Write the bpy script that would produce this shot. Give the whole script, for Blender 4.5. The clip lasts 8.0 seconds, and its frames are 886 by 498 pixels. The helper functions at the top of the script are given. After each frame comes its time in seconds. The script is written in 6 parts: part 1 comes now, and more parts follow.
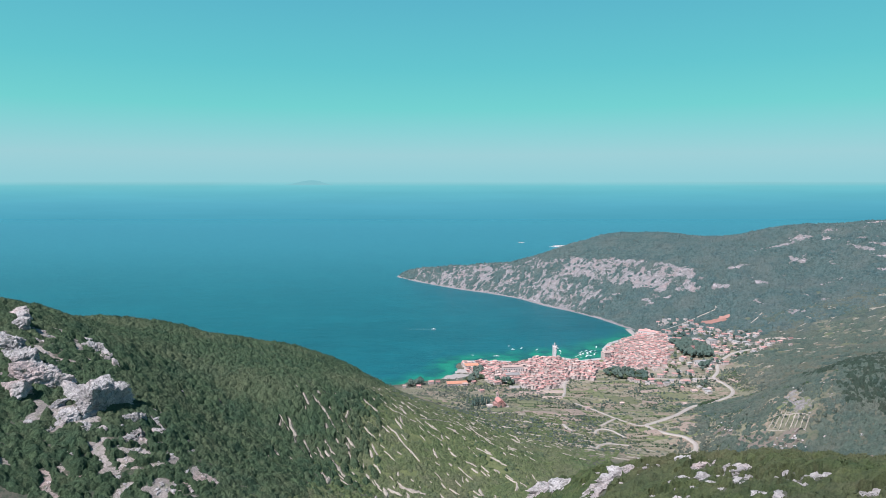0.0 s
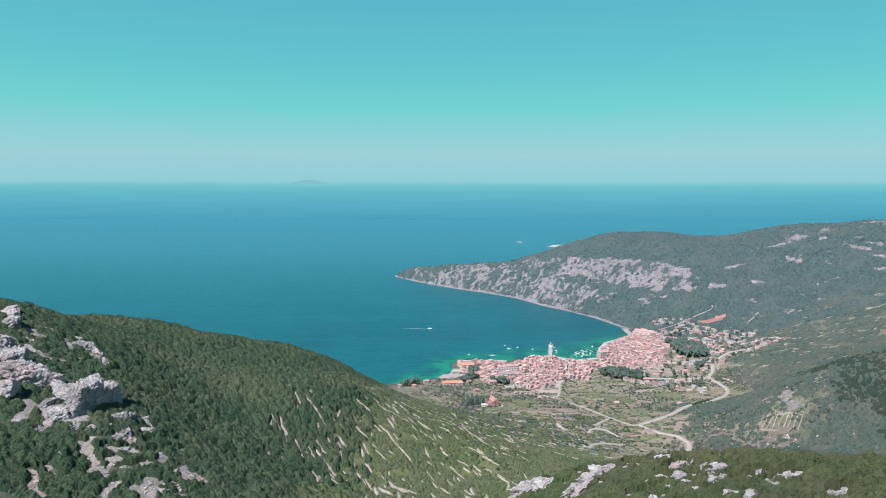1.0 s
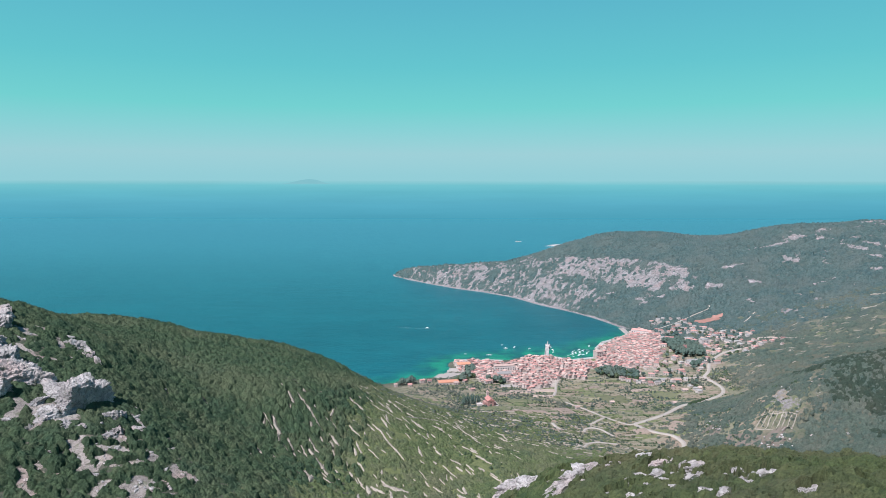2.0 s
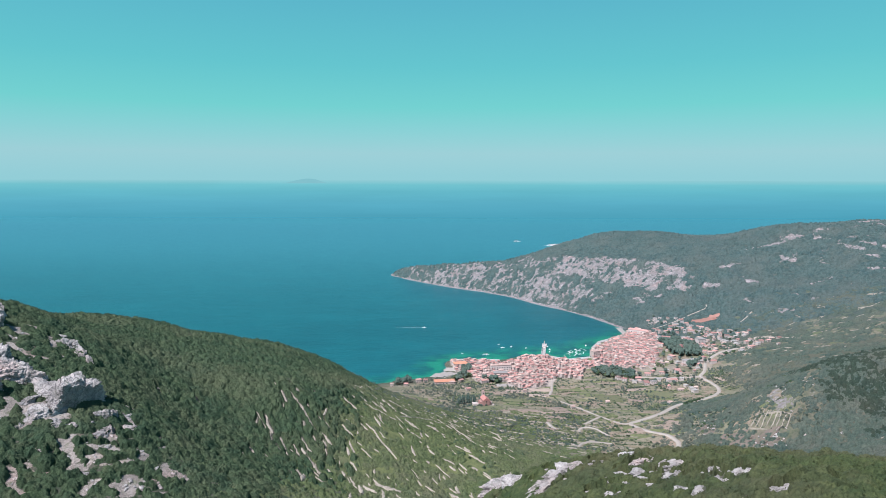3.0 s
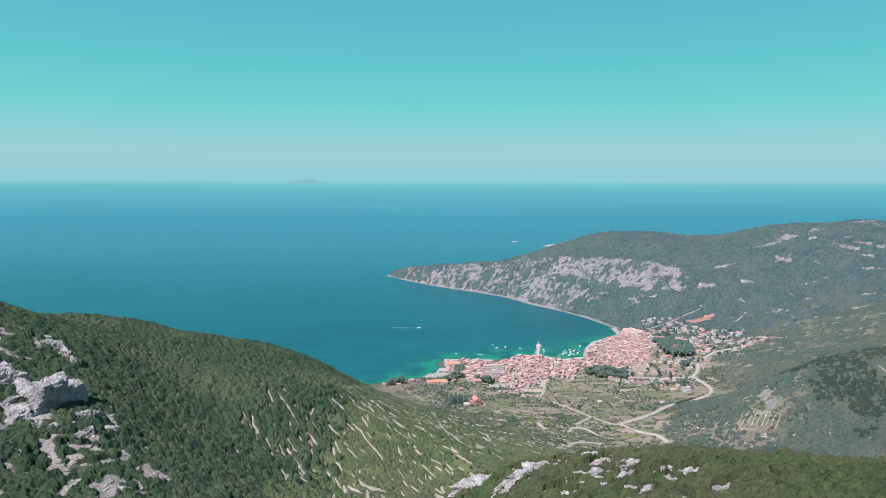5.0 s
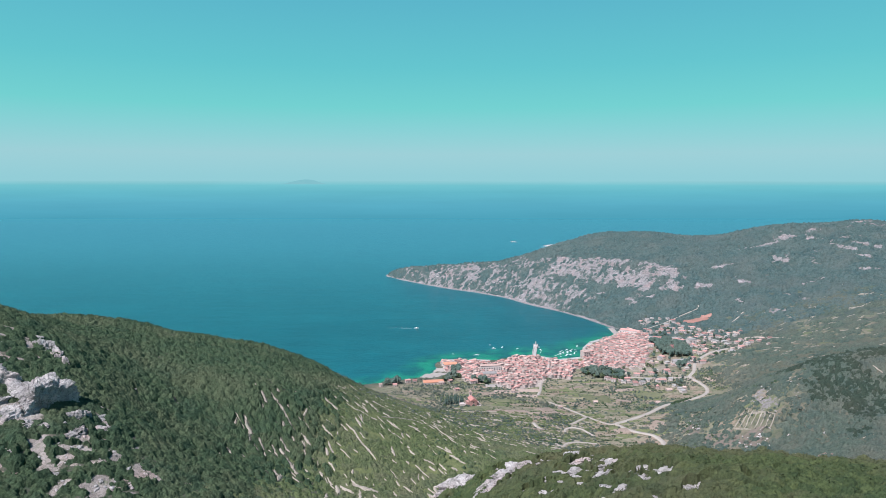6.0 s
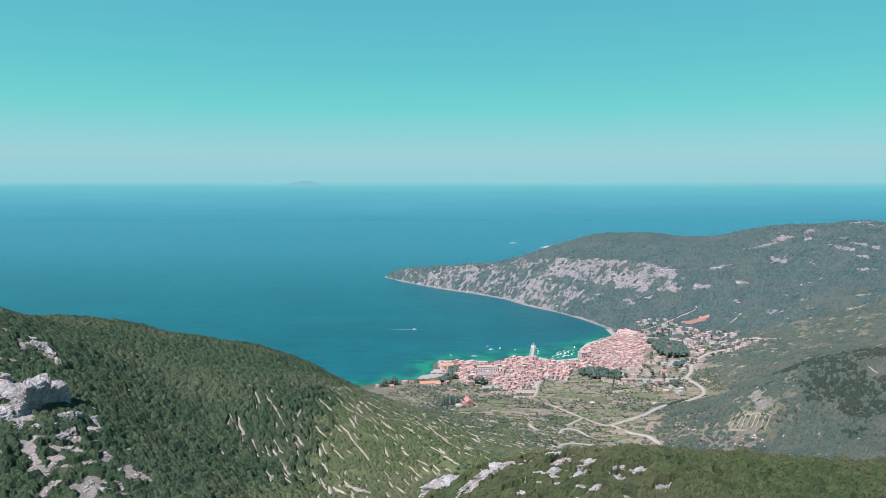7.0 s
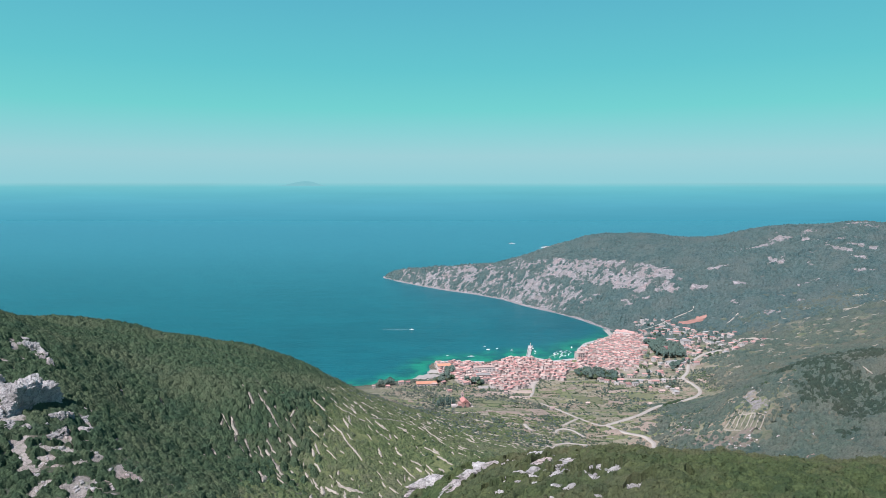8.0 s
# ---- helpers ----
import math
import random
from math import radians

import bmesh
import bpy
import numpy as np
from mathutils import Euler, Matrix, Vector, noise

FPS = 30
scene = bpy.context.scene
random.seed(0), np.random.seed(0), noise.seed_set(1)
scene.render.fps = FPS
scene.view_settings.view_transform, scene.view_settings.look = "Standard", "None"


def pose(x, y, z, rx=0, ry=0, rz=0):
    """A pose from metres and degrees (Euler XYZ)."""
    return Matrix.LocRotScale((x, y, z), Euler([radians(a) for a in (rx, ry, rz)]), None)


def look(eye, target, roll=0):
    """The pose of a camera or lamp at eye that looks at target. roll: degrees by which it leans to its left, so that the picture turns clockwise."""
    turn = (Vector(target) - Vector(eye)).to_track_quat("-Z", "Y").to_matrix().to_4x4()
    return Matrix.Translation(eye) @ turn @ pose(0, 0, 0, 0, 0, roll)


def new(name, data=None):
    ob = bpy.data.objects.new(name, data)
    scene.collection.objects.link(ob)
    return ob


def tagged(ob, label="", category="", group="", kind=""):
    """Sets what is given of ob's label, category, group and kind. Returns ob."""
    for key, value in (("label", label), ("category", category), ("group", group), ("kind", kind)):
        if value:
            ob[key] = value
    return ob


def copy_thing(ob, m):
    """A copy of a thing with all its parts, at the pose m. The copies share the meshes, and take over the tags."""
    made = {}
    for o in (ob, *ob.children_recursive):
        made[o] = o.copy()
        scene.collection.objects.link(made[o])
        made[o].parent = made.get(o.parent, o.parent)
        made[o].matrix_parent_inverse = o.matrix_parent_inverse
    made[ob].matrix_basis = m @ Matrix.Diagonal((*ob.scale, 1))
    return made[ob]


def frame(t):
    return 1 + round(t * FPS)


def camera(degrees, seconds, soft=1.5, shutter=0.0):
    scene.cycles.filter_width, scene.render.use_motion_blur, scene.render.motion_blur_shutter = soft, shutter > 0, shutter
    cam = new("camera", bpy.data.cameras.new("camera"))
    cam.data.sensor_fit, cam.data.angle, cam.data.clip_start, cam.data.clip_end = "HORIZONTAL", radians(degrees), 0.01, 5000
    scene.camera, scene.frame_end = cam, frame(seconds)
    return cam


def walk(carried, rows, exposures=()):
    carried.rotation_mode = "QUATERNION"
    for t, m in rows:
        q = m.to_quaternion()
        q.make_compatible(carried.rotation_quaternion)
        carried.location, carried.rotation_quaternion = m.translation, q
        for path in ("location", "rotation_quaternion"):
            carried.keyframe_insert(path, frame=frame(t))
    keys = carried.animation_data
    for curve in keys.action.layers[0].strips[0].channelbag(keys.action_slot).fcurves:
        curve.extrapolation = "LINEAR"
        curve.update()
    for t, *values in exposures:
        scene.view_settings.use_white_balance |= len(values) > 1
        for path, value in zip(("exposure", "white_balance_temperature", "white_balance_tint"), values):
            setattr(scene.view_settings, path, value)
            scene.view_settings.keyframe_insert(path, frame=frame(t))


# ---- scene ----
cam = camera(70.0, 8.0, soft=0.6)
METRES, EYE, TILT, LEAN, TURN = 47.0, 330.0, -6.45, 0.0, 0.0
ROWS = [
    (0.0, 0.0, 0.0, 0.0, -0.0, -0.0, 0.0),
    (0.5, 0.0683, -0.0024, -0.0028, -0.02, -0.03, -0.02),
    (1.0, 0.1315, -0.0053, -0.0023, -0.06, -0.04, -0.05),
    (1.5, 0.1938, -0.0101, -0.0076, -0.07, -0.05, -0.06),
    (3.0, 0.3716, -0.02, -0.0102, -0.1, -0.12, -0.12),
    (3.5, 0.4316, -0.0244, -0.0099, -0.11, -0.12, -0.13),
    (4.0, 0.4942, -0.0292, -0.0077, -0.09, -0.13, -0.13),
    (4.5, 0.5574, -0.0337, -0.0088, -0.08, -0.1, -0.11),
    (6.0, 0.7462, -0.0485, -0.0088, -0.08, -0.06, -0.05),
    (6.5, 0.8105, -0.0545, -0.0092, -0.06, -0.01, -0.03),
    (7.0, 0.8729, -0.0602, -0.0103, -0.03, 0.05, -0.02),
    (7.5, 0.9357, -0.0653, -0.0103, -0.03, 0.07, -0.01),
    (8.0, 0.9969, -0.0696, -0.0138, -0.03, 0.09, -0.01),
]
walk(cam, [(t, pose(0, 0, EYE, TILT, LEAN, TURN) @ pose(METRES * x, METRES * y, METRES * z, 90 + pitch, roll, yaw)) for t, x, y, z, yaw, pitch, roll in ROWS],
     [(0.0, 0.55), (8.0, 0.55)])


# ---- world and sun ----
SUN_ELEVATION, SUN_AZIMUTH = radians(55), radians(-138)   # azimuth from +y, clockwise
world = bpy.data.worlds.new("world")
scene.world = world
world.use_nodes = True
wn, wl = world.node_tree.nodes, world.node_tree.links
wn.clear()
sky = wn.new("ShaderNodeTexSky")
sky.sky_type, sky.sun_disc = "NISHITA", False
sky.sun_elevation, sky.sun_rotation = SUN_ELEVATION, SUN_AZIMUTH
sky.altitude, sky.air_density, sky.dust_density = 300, 1.0, 1.5
coord, split = wn.new("ShaderNodeTexCoord"), wn.new("ShaderNodeSeparateXYZ")
ramp, mix = wn.new("ShaderNodeValToRGB"), wn.new("ShaderNodeMix")
dim = wn.new("ShaderNodeMix")
out, back = wn.new("ShaderNodeOutputWorld"), wn.new("ShaderNodeBackground")
wl.new(coord.outputs["Generated"], split.inputs[0])
wl.new(split.outputs["Z"], ramp.inputs["Fac"])
SKY = [(0.0, (0.29, 0.63, 0.705)), (0.035, (0.325, 0.63, 0.695)), (0.07, (0.235, 0.635, 0.67)), (0.105, (0.155, 0.635, 0.63)),
       (0.165, (0.115, 0.56, 0.615)), (0.27, (0.095, 0.455, 0.59)), (0.45, (0.05, 0.22, 0.42)), (0.7, (0.022, 0.10, 0.25)), (1.0, (0.015, 0.065, 0.18))]
els = ramp.color_ramp.elements
while len(els) < len(SKY):
    els.new(0.5)
for el, (p, c) in zip(els, SKY):
    el.position, el.color = p, (*c, 1)
dim.data_type = mix.data_type = "RGBA"
dim.blend_type = "MULTIPLY"
dim.inputs["Factor"].default_value = 1.0
dim.inputs["B"].default_value = (0.1, 0.1, 0.1, 1)
mix.inputs["Factor"].default_value = 0.92
wl.new(sky.outputs["Color"], dim.inputs["A"])
wl.new(dim.outputs["Result"], mix.inputs["A"])
wl.new(ramp.outputs["Color"], mix.inputs["B"])
wl.new(mix.outputs["Result"], back.inputs["Color"])
back.inputs["Strength"].default_value = 0.70
wl.new(back.outputs[0], out.inputs["Surface"])

sun = new("sun", bpy.data.lights.new("sun", "SUN"))
sun.data.energy, sun.data.angle, sun.data.color = 4.7, radians(0.53), (0.99, 0.955, 0.985)
sun_way = Vector((math.cos(SUN_ELEVATION) * math.sin(SUN_AZIMUTH), math.cos(SUN_ELEVATION) * math.cos(SUN_AZIMUTH), math.sin(SUN_ELEVATION)))
sun.matrix_world = look(sun_way * 1000, (0, 0, 0))


# ---- materials ----
def material(name, rough=0.85, spec=0.3):
    m = bpy.data.materials.new(name)
    m.use_nodes = True
    b = m.node_tree.nodes["Principled BSDF"]
    b.inputs["Roughness"].default_value, b.inputs["Specular IOR Level"].default_value = rough, spec
    return m, m.node_tree.nodes, m.node_tree.links, b


def add_noise(n, l, scale, detail=4, rough=0.55, kind="Position", stretch=None):
    """Noise in metres of the world, or of the object."""
    if kind == "Position":
        source = n.new("ShaderNodeNewGeometry").outputs["Position"]
    else:
        source = n.new("ShaderNodeTexCoord").outputs["Object"]
    if stretch:
        v = n.new("ShaderNodeVectorMath")
        v.operation = "MULTIPLY"
        v.inputs[1].default_value = stretch
        l.new(source, v.inputs[0])
        source = v.outputs[0]
    t = n.new("ShaderNodeTexNoise")
    t.inputs["Scale"].default_value, t.inputs["Detail"].default_value, t.inputs["Roughness"].default_value = scale, detail, rough
    l.new(source, t.inputs["Vector"])
    return t.outputs["Fac"]


def remap(n, l, value, a, b, c=0.0, d=1.0):
    r = n.new("ShaderNodeMapRange")
    for i, v in enumerate((a, b, c, d)):
        r.inputs[i + 1].default_value = v
    l.new(value, r.inputs[0])
    return r.outputs[0]


def blend(n, l, fac, a, b, how="MIX"):
    x = n.new("ShaderNodeMix")
    x.data_type, x.blend_type = "RGBA", how
    for sock, v in ((x.inputs["Factor"], fac), (x.inputs["A"], a), (x.inputs["B"], b)):
        if isinstance(v, (int, float)):
            sock.default_value = v
        elif isinstance(v, tuple):
            sock.default_value = (*v, 1)
        else:
            l.new(v, sock)
    return x.outputs["Result"]


def times(n, l, a, b, op="MULTIPLY"):
    x = n.new("ShaderNodeMath")
    x.operation = op
    for sock, v in zip(x.inputs, (a, b)):
        if isinstance(v, (int, float)):
            sock.default_value = v
        else:
            l.new(v, sock)
    return x.outputs[0]


def bump(n, l, b, height, strength, distance):
    x = n.new("ShaderNodeBump")
    x.inputs["Strength"].default_value, x.inputs["Distance"].default_value = strength, distance
    l.new(height, x.inputs["Height"])
    l.new(x.outputs[0], b.inputs["Normal"])


def attribute(n, name):
    a = n.new("ShaderNodeAttribute")
    a.attribute_name = name
    return a.outputs["Fac"]


def rock_colour(n, l, light=(0.305, 0.288, 0.30), stain=0.7):
    """Pale grey karst limestone with darker weathering and cracks."""
    big, fine = add_noise(n, l, 0.12, 5, 0.6), add_noise(n, l, 0.9, 6, 0.7)
    dark = tuple(v * 0.58 for v in light)
    c = blend(n, l, remap(n, l, big, 0.38, 0.66), light, dark)
    c = blend(n, l, remap(n, l, add_noise(n, l, 0.045, 3, 0.5), 0.52, 0.68, 0, 0.6), c, tuple(v * k for v, k in zip(light, (1.0, 0.8, 0.76))))
    c = blend(n, l, remap(n, l, fine, 0.52, 0.66, 0, stain), c, tuple(v * 0.4 for v in light))
    crack = times(n, l, times(n, l, add_noise(n, l, 0.16, 7, 0.72), 0.5, "SUBTRACT"), 0.0, "ABSOLUTE")
    c = blend(n, l, remap(n, l, crack, 0.0, 0.03, stain, 0.0), c, tuple(v * 0.3 for v in light))
    return blend(n, l, remap(n, l, add_noise(n, l, 0.22, 5, 0.7), 0.56, 0.64, 0, stain), c, (0.10, 0.12, 0.085)), fine


def ground_material():
    m, n, l, b = material("karst_ground", 0.95, 0.15)
    rock, fine = rock_colour(n, l)
    earth = blend(n, l, remap(n, l, add_noise(n, l, 0.03, 5), 0.35, 0.65), (0.10, 0.106, 0.082), (0.148, 0.136, 0.11))
    earth = blend(n, l, remap(n, l, add_noise(n, l, 0.35, 5, 0.65), 0.45, 0.62), earth, (0.062, 0.085, 0.058))
    # far ground: haze tint and dark gaps between crowns painted into the colour
    hazy_wild = blend(n, l, remap(n, l, add_noise(n, l, 0.09, 5, 0.65), 0.4, 0.6), (0.046, 0.076, 0.074), (0.078, 0.104, 0.096))
    earth = blend(n, l, attribute(n, "hazy_woodland"), earth, hazy_wild)
    cells = n.new("ShaderNodeTexVoronoi")
    cells.distance = "CHEBYCHEV"
    cells.inputs["Scale"].default_value = 0.05
    wander = n.new("ShaderNodeVectorMath")
    wander.operation = "MULTIPLY"
    wander.inputs[1].default_value = (0.75, 1.7, 0.0)
    l.new(n.new("ShaderNodeNewGeometry").outputs["Position"], wander.inputs[0])
    l.new(wander.outputs[0], cells.inputs["Vector"])
    pick = n.new("ShaderNodeSeparateColor")
    l.new(cells.outputs["Color"], pick.inputs[0])
    field = blend(n, l, remap(n, l, pick.outputs[0], 0.45, 0.55), (0.262, 0.232, 0.178), (0.205, 0.198, 0.142))
    field = blend(n, l, remap(n, l, pick.outputs[1], 0.72, 0.78), field, (0.285, 0.225, 0.18))
    field = blend(n, l, remap(n, l, pick.outputs[2], 0.78, 0.84), field, (0.165, 0.185, 0.095))
    field = blend(n, l, remap(n, l, add_noise(n, l, 0.16, 5, 0.7), 0.48, 0.64), field, (0.10, 0.11, 0.07))
    c = blend(n, l, attribute(n, "field"), earth, field)
    c = blend(n, l, attribute(n, "meadow"), c, blend(n, l, remap(n, l, add_noise(n, l, 0.2, 5, 0.65), 0.38, 0.62), (0.165, 0.185, 0.085), (0.115, 0.138, 0.065)))
    c = blend(n, l, attribute(n, "paved"), c, blend(n, l, remap(n, l, add_noise(n, l, 0.1, 4), 0.4, 0.6), (0.34, 0.29, 0.27), (0.42, 0.36, 0.33)))
    grit = add_noise(n, l, 0.25, 6, 0.7)
    rock = blend(n, l, attribute(n, "pale"), rock, blend(n, l, 1.0, rock, (1.42, 1.34, 1.2), "MULTIPLY"))
    edge = remap(n, l, times(n, l, attribute(n, "rock"), times(n, l, grit, 0.5, "SUBTRACT"), "ADD"), 0.46, 0.53)
    c = blend(n, l, edge, c, rock)
    l.new(c, b.inputs["Base Color"])
    bump(n, l, b, fine, 0.8, 1.2)
    return m


def leaf_material(name, dark, light, dry, scale=0.5, patch=0.5):
    """Small leaves in clumps: each clump differs, in drifts of dry and of deeper green; dark specks paint in leaf
    shade.
    """
    m, n, l, b = material(name, 0.8, 0.15)
    isle = n.new("ShaderNodeNewGeometry").outputs["Random Per Island"]
    own = times(n, l, times(n, l, isle, attribute(n, "crown"), "ADD"), 0.0, "FRACT")
    c = blend(n, l, remap(n, l, own, 0, 1, 0.25, 0.75), dark, light)
    c = blend(n, l, remap(n, l, add_noise(n, l, 0.014, 4, 0.6), 0.46, 0.64, 0, patch), c, dry)
    c = blend(n, l, remap(n, l, add_noise(n, l, 0.03, 4, 0.65), 0.5, 0.66, 0, patch), c, blend(n, l, 1.0, c, (0.62, 0.78, 0.86), "MULTIPLY"))
    c = blend(n, l, remap(n, l, add_noise(n, l, 0.13, 3, 0.6), 0.52, 0.68, 0, 0.5), c, dry)
    # dark specks: shade between the leaves, put into the base colour
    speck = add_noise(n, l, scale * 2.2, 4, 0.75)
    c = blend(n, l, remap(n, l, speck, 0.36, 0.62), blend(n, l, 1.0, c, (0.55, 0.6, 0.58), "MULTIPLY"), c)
    l.new(c, b.inputs["Base Color"])
    bump(n, l, b, add_noise(n, l, scale * 3, 4, 0.8), 1.0, 0.9 / scale * 0.5)
    return m


def water_material():
    m, n, l, b = material("sea_water", 0.36, 0.5)
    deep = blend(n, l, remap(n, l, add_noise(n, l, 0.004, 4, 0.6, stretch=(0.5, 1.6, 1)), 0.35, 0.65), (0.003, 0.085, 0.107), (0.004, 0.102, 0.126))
    # far water painted paler and bluer, for missing sky reflection and haze
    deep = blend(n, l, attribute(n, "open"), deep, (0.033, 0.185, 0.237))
    shallow = blend(n, l, remap(n, l, add_noise(n, l, 0.03, 4), 0.46, 0.58), (0.008, 0.185, 0.115), (0.004, 0.095, 0.09))
    c = blend(n, l, attribute(n, "shoal"), deep, shallow)
    # light and dark sides of ripples and chop painted into the water colour
    ripple = add_noise(n, l, 0.035, 6, 0.75, stretch=(0.4, 1.3, 1))
    c = blend(n, l, remap(n, l, ripple, 0.35, 0.65), blend(n, l, 1.0, c, (0.74, 0.81, 0.83), "MULTIPLY"), blend(n, l, 1.0, c, (1.22, 1.15, 1.12), "MULTIPLY"))
    chop = add_noise(n, l, 0.34, 6, 0.85, stretch=(0.35, 1.0, 1))
    c = blend(n, l, remap(n, l, chop, 0.36, 0.64), blend(n, l, 1.0, c, (0.66, 0.76, 0.79), "MULTIPLY"), blend(n, l, 1.0, c, (1.36, 1.26, 1.22), "MULTIPLY"))
    l.new(c, b.inputs["Base Color"])
    waves = times(n, l, add_noise(n, l, 0.12, 5, 0.6, stretch=(0.6, 1.5, 1)), add_noise(n, l, 0.02, 3, 0.5, stretch=(0.5, 1.5, 1)))
    bump(n, l, b, times(n, l, waves, times(n, l, add_noise(n, l, 0.35, 4, 0.7, stretch=(0.6, 1.4, 1)), 0.35), "ADD"), 0.9, 2.2)
    return m


def plain(name, colour, rough=0.8, vary=0.12, scale=0.5, grime=(0.5, 0.5, 0.5), spec=0.3, kind="Object"):
    """Paint, plaster or stone: a colour that differs from object to object, with stains at two scales."""
    m, n, l, b = material(name, rough, spec)
    r = times(n, l, times(n, l, n.new("ShaderNodeObjectInfo").outputs["Random"], n.new("ShaderNodeNewGeometry").outputs["Random Per Island"], "ADD"), 0.0, "FRACT")
    c = blend(n, l, r, tuple(v * (1 - vary) for v in colour), tuple(min(0.85, v * (1 + vary)) for v in colour))
    fine = add_noise(n, l, scale * 6, 5, 0.7, kind)
    c = blend(n, l, remap(n, l, add_noise(n, l, scale, 4, 0.6, kind), 0.45, 0.75, 0, 0.5), c, blend(n, l, 1.0, c, grime, "MULTIPLY"))
    c = blend(n, l, remap(n, l, fine, 0.5, 0.8, 0, 0.4), c, blend(n, l, 1.0, c, grime, "MULTIPLY"))
    l.new(c, b.inputs["Base Color"])
    bump(n, l, b, fine, 0.3, 0.1)
    return m


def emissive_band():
    """Glowing backdrop of far sea, its haze painted as a ramp paling towards the horizon."""
    m = bpy.data.materials.new("glowing_distant_sea")
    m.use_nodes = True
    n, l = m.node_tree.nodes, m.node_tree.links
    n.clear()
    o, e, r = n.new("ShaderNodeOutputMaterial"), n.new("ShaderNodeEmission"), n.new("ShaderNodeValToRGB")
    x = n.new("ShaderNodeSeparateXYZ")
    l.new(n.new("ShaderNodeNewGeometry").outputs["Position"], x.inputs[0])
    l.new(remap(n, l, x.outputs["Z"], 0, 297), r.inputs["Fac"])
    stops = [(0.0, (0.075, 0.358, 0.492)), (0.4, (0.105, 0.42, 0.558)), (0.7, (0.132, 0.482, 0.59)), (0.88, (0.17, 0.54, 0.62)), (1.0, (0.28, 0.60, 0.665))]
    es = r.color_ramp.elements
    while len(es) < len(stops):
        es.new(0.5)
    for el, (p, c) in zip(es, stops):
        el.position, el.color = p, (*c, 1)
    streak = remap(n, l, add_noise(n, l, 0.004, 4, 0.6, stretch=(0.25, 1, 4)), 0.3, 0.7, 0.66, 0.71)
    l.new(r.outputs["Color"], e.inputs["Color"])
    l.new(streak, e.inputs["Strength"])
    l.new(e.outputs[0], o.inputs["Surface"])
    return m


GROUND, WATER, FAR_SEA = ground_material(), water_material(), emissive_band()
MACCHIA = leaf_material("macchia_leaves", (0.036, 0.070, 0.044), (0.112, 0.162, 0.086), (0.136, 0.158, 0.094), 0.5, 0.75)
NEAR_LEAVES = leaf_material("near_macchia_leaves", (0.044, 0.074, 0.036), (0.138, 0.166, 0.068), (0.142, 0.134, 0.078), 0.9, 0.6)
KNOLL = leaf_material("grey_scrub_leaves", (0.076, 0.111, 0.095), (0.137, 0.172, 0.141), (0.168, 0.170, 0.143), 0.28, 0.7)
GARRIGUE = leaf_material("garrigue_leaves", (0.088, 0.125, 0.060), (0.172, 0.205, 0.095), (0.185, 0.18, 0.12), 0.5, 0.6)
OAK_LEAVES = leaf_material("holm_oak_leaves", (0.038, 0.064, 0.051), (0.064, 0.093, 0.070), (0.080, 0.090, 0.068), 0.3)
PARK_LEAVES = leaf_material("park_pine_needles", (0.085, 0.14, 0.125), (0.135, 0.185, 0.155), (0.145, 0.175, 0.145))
# the blue in this needle colour stands in for haze over the far hills
HAZY_PINE = leaf_material("hazy_pine_needles", (0.044, 0.094, 0.094), (0.143, 0.198, 0.198), (0.149, 0.174, 0.167), 0.17, 0.6)


# ---- the form of the land ----
COAST = [(-700, 760), (-400, 860), (-200, 930), (-104, 971), (-51, 990), (8, 1018), (30, 1050), (22, 1084), (32, 1108), (83, 1112), (123, 1108),
         (174, 1140), (207, 1140), (246, 1113), (291, 1128), (309, 1185), (331, 1231), (376, 1268), (410, 1310), (410, 1354), (367, 1459),
         (327, 1528), (268, 1603), (206, 1710), (133, 1786), (53, 1849), (-15, 1917), (-89, 2002), (-152, 2106)]
BACK_COAST = [(-152, 2106), (-70, 2150), (80, 2165), (220, 2170), (380, 2270), (620, 2340), (1000, 2330), (1400, 2300), (2200, 2300)]
FORMS = {}
FORMS["west_crest"] = [(-520, 380, 288), (-310, 470, 232), (-276, 478, 211), (-298, 560, 196.5), (-314, 608, 195), (-288, 645, 176), (-244, 682, 153), (-175, 697, 139), (-128, 712, 118), (-83, 722, 93), (-70, 752, 74), (-32, 792, 44)]
FORMS["west_face"] = [(-254, 460, 209), (-187, 472, 161), (-141, 462, 138), (-89, 474, 115), (-35, 466, 96)]
FORMS["west_foot"] = [(-217, 310, 173), (-204, 385, 186), (-154, 377, 159), (-103, 404, 127), (-60, 400, 112)]
FORMS["west_bench"] = [(-119, 509, 146), (-44, 512, 113), (-16, 509, 99)]
FORMS["gully"] = [(-170, 200, 160), (-60, 350, 112), (20, 440, 86), (14, 510, 86), (72, 560, 76), (95, 680, 42), (107, 757, 32)]
FORMS["terrace_spur"] = [(-28, 606, 102), (-18, 536, 104), (4, 536, 95)]
FORMS["flats"] = [(-7, 798, 31), (76, 840, 22), (178, 937, 8), (330, 1010, 9), (442, 891, 17), (263, 762, 22), (289, 696, 21)]
FORMS["town_hem"] = [(-20, 960, 8), (60, 1040, 6), (140, 1060, 6), (230, 1060, 6), (340, 1120, 8), (400, 1200, 10), (460, 1280, 14), (573, 1316, 30)]
FORMS["upper_flats"] = [(480, 1050, 22), (641, 1129, 36), (560, 860, 62), (730, 1017, 65)]
FORMS["knoll_crest"] = [(760, 620, 200), (560, 690, 140), (491, 708, 119), (428, 690, 93), (360, 700, 52)]
FORMS["knoll_face"] = [(300, 560, 52), (415, 582, 72), (402, 636, 61), (497, 650, 92)]
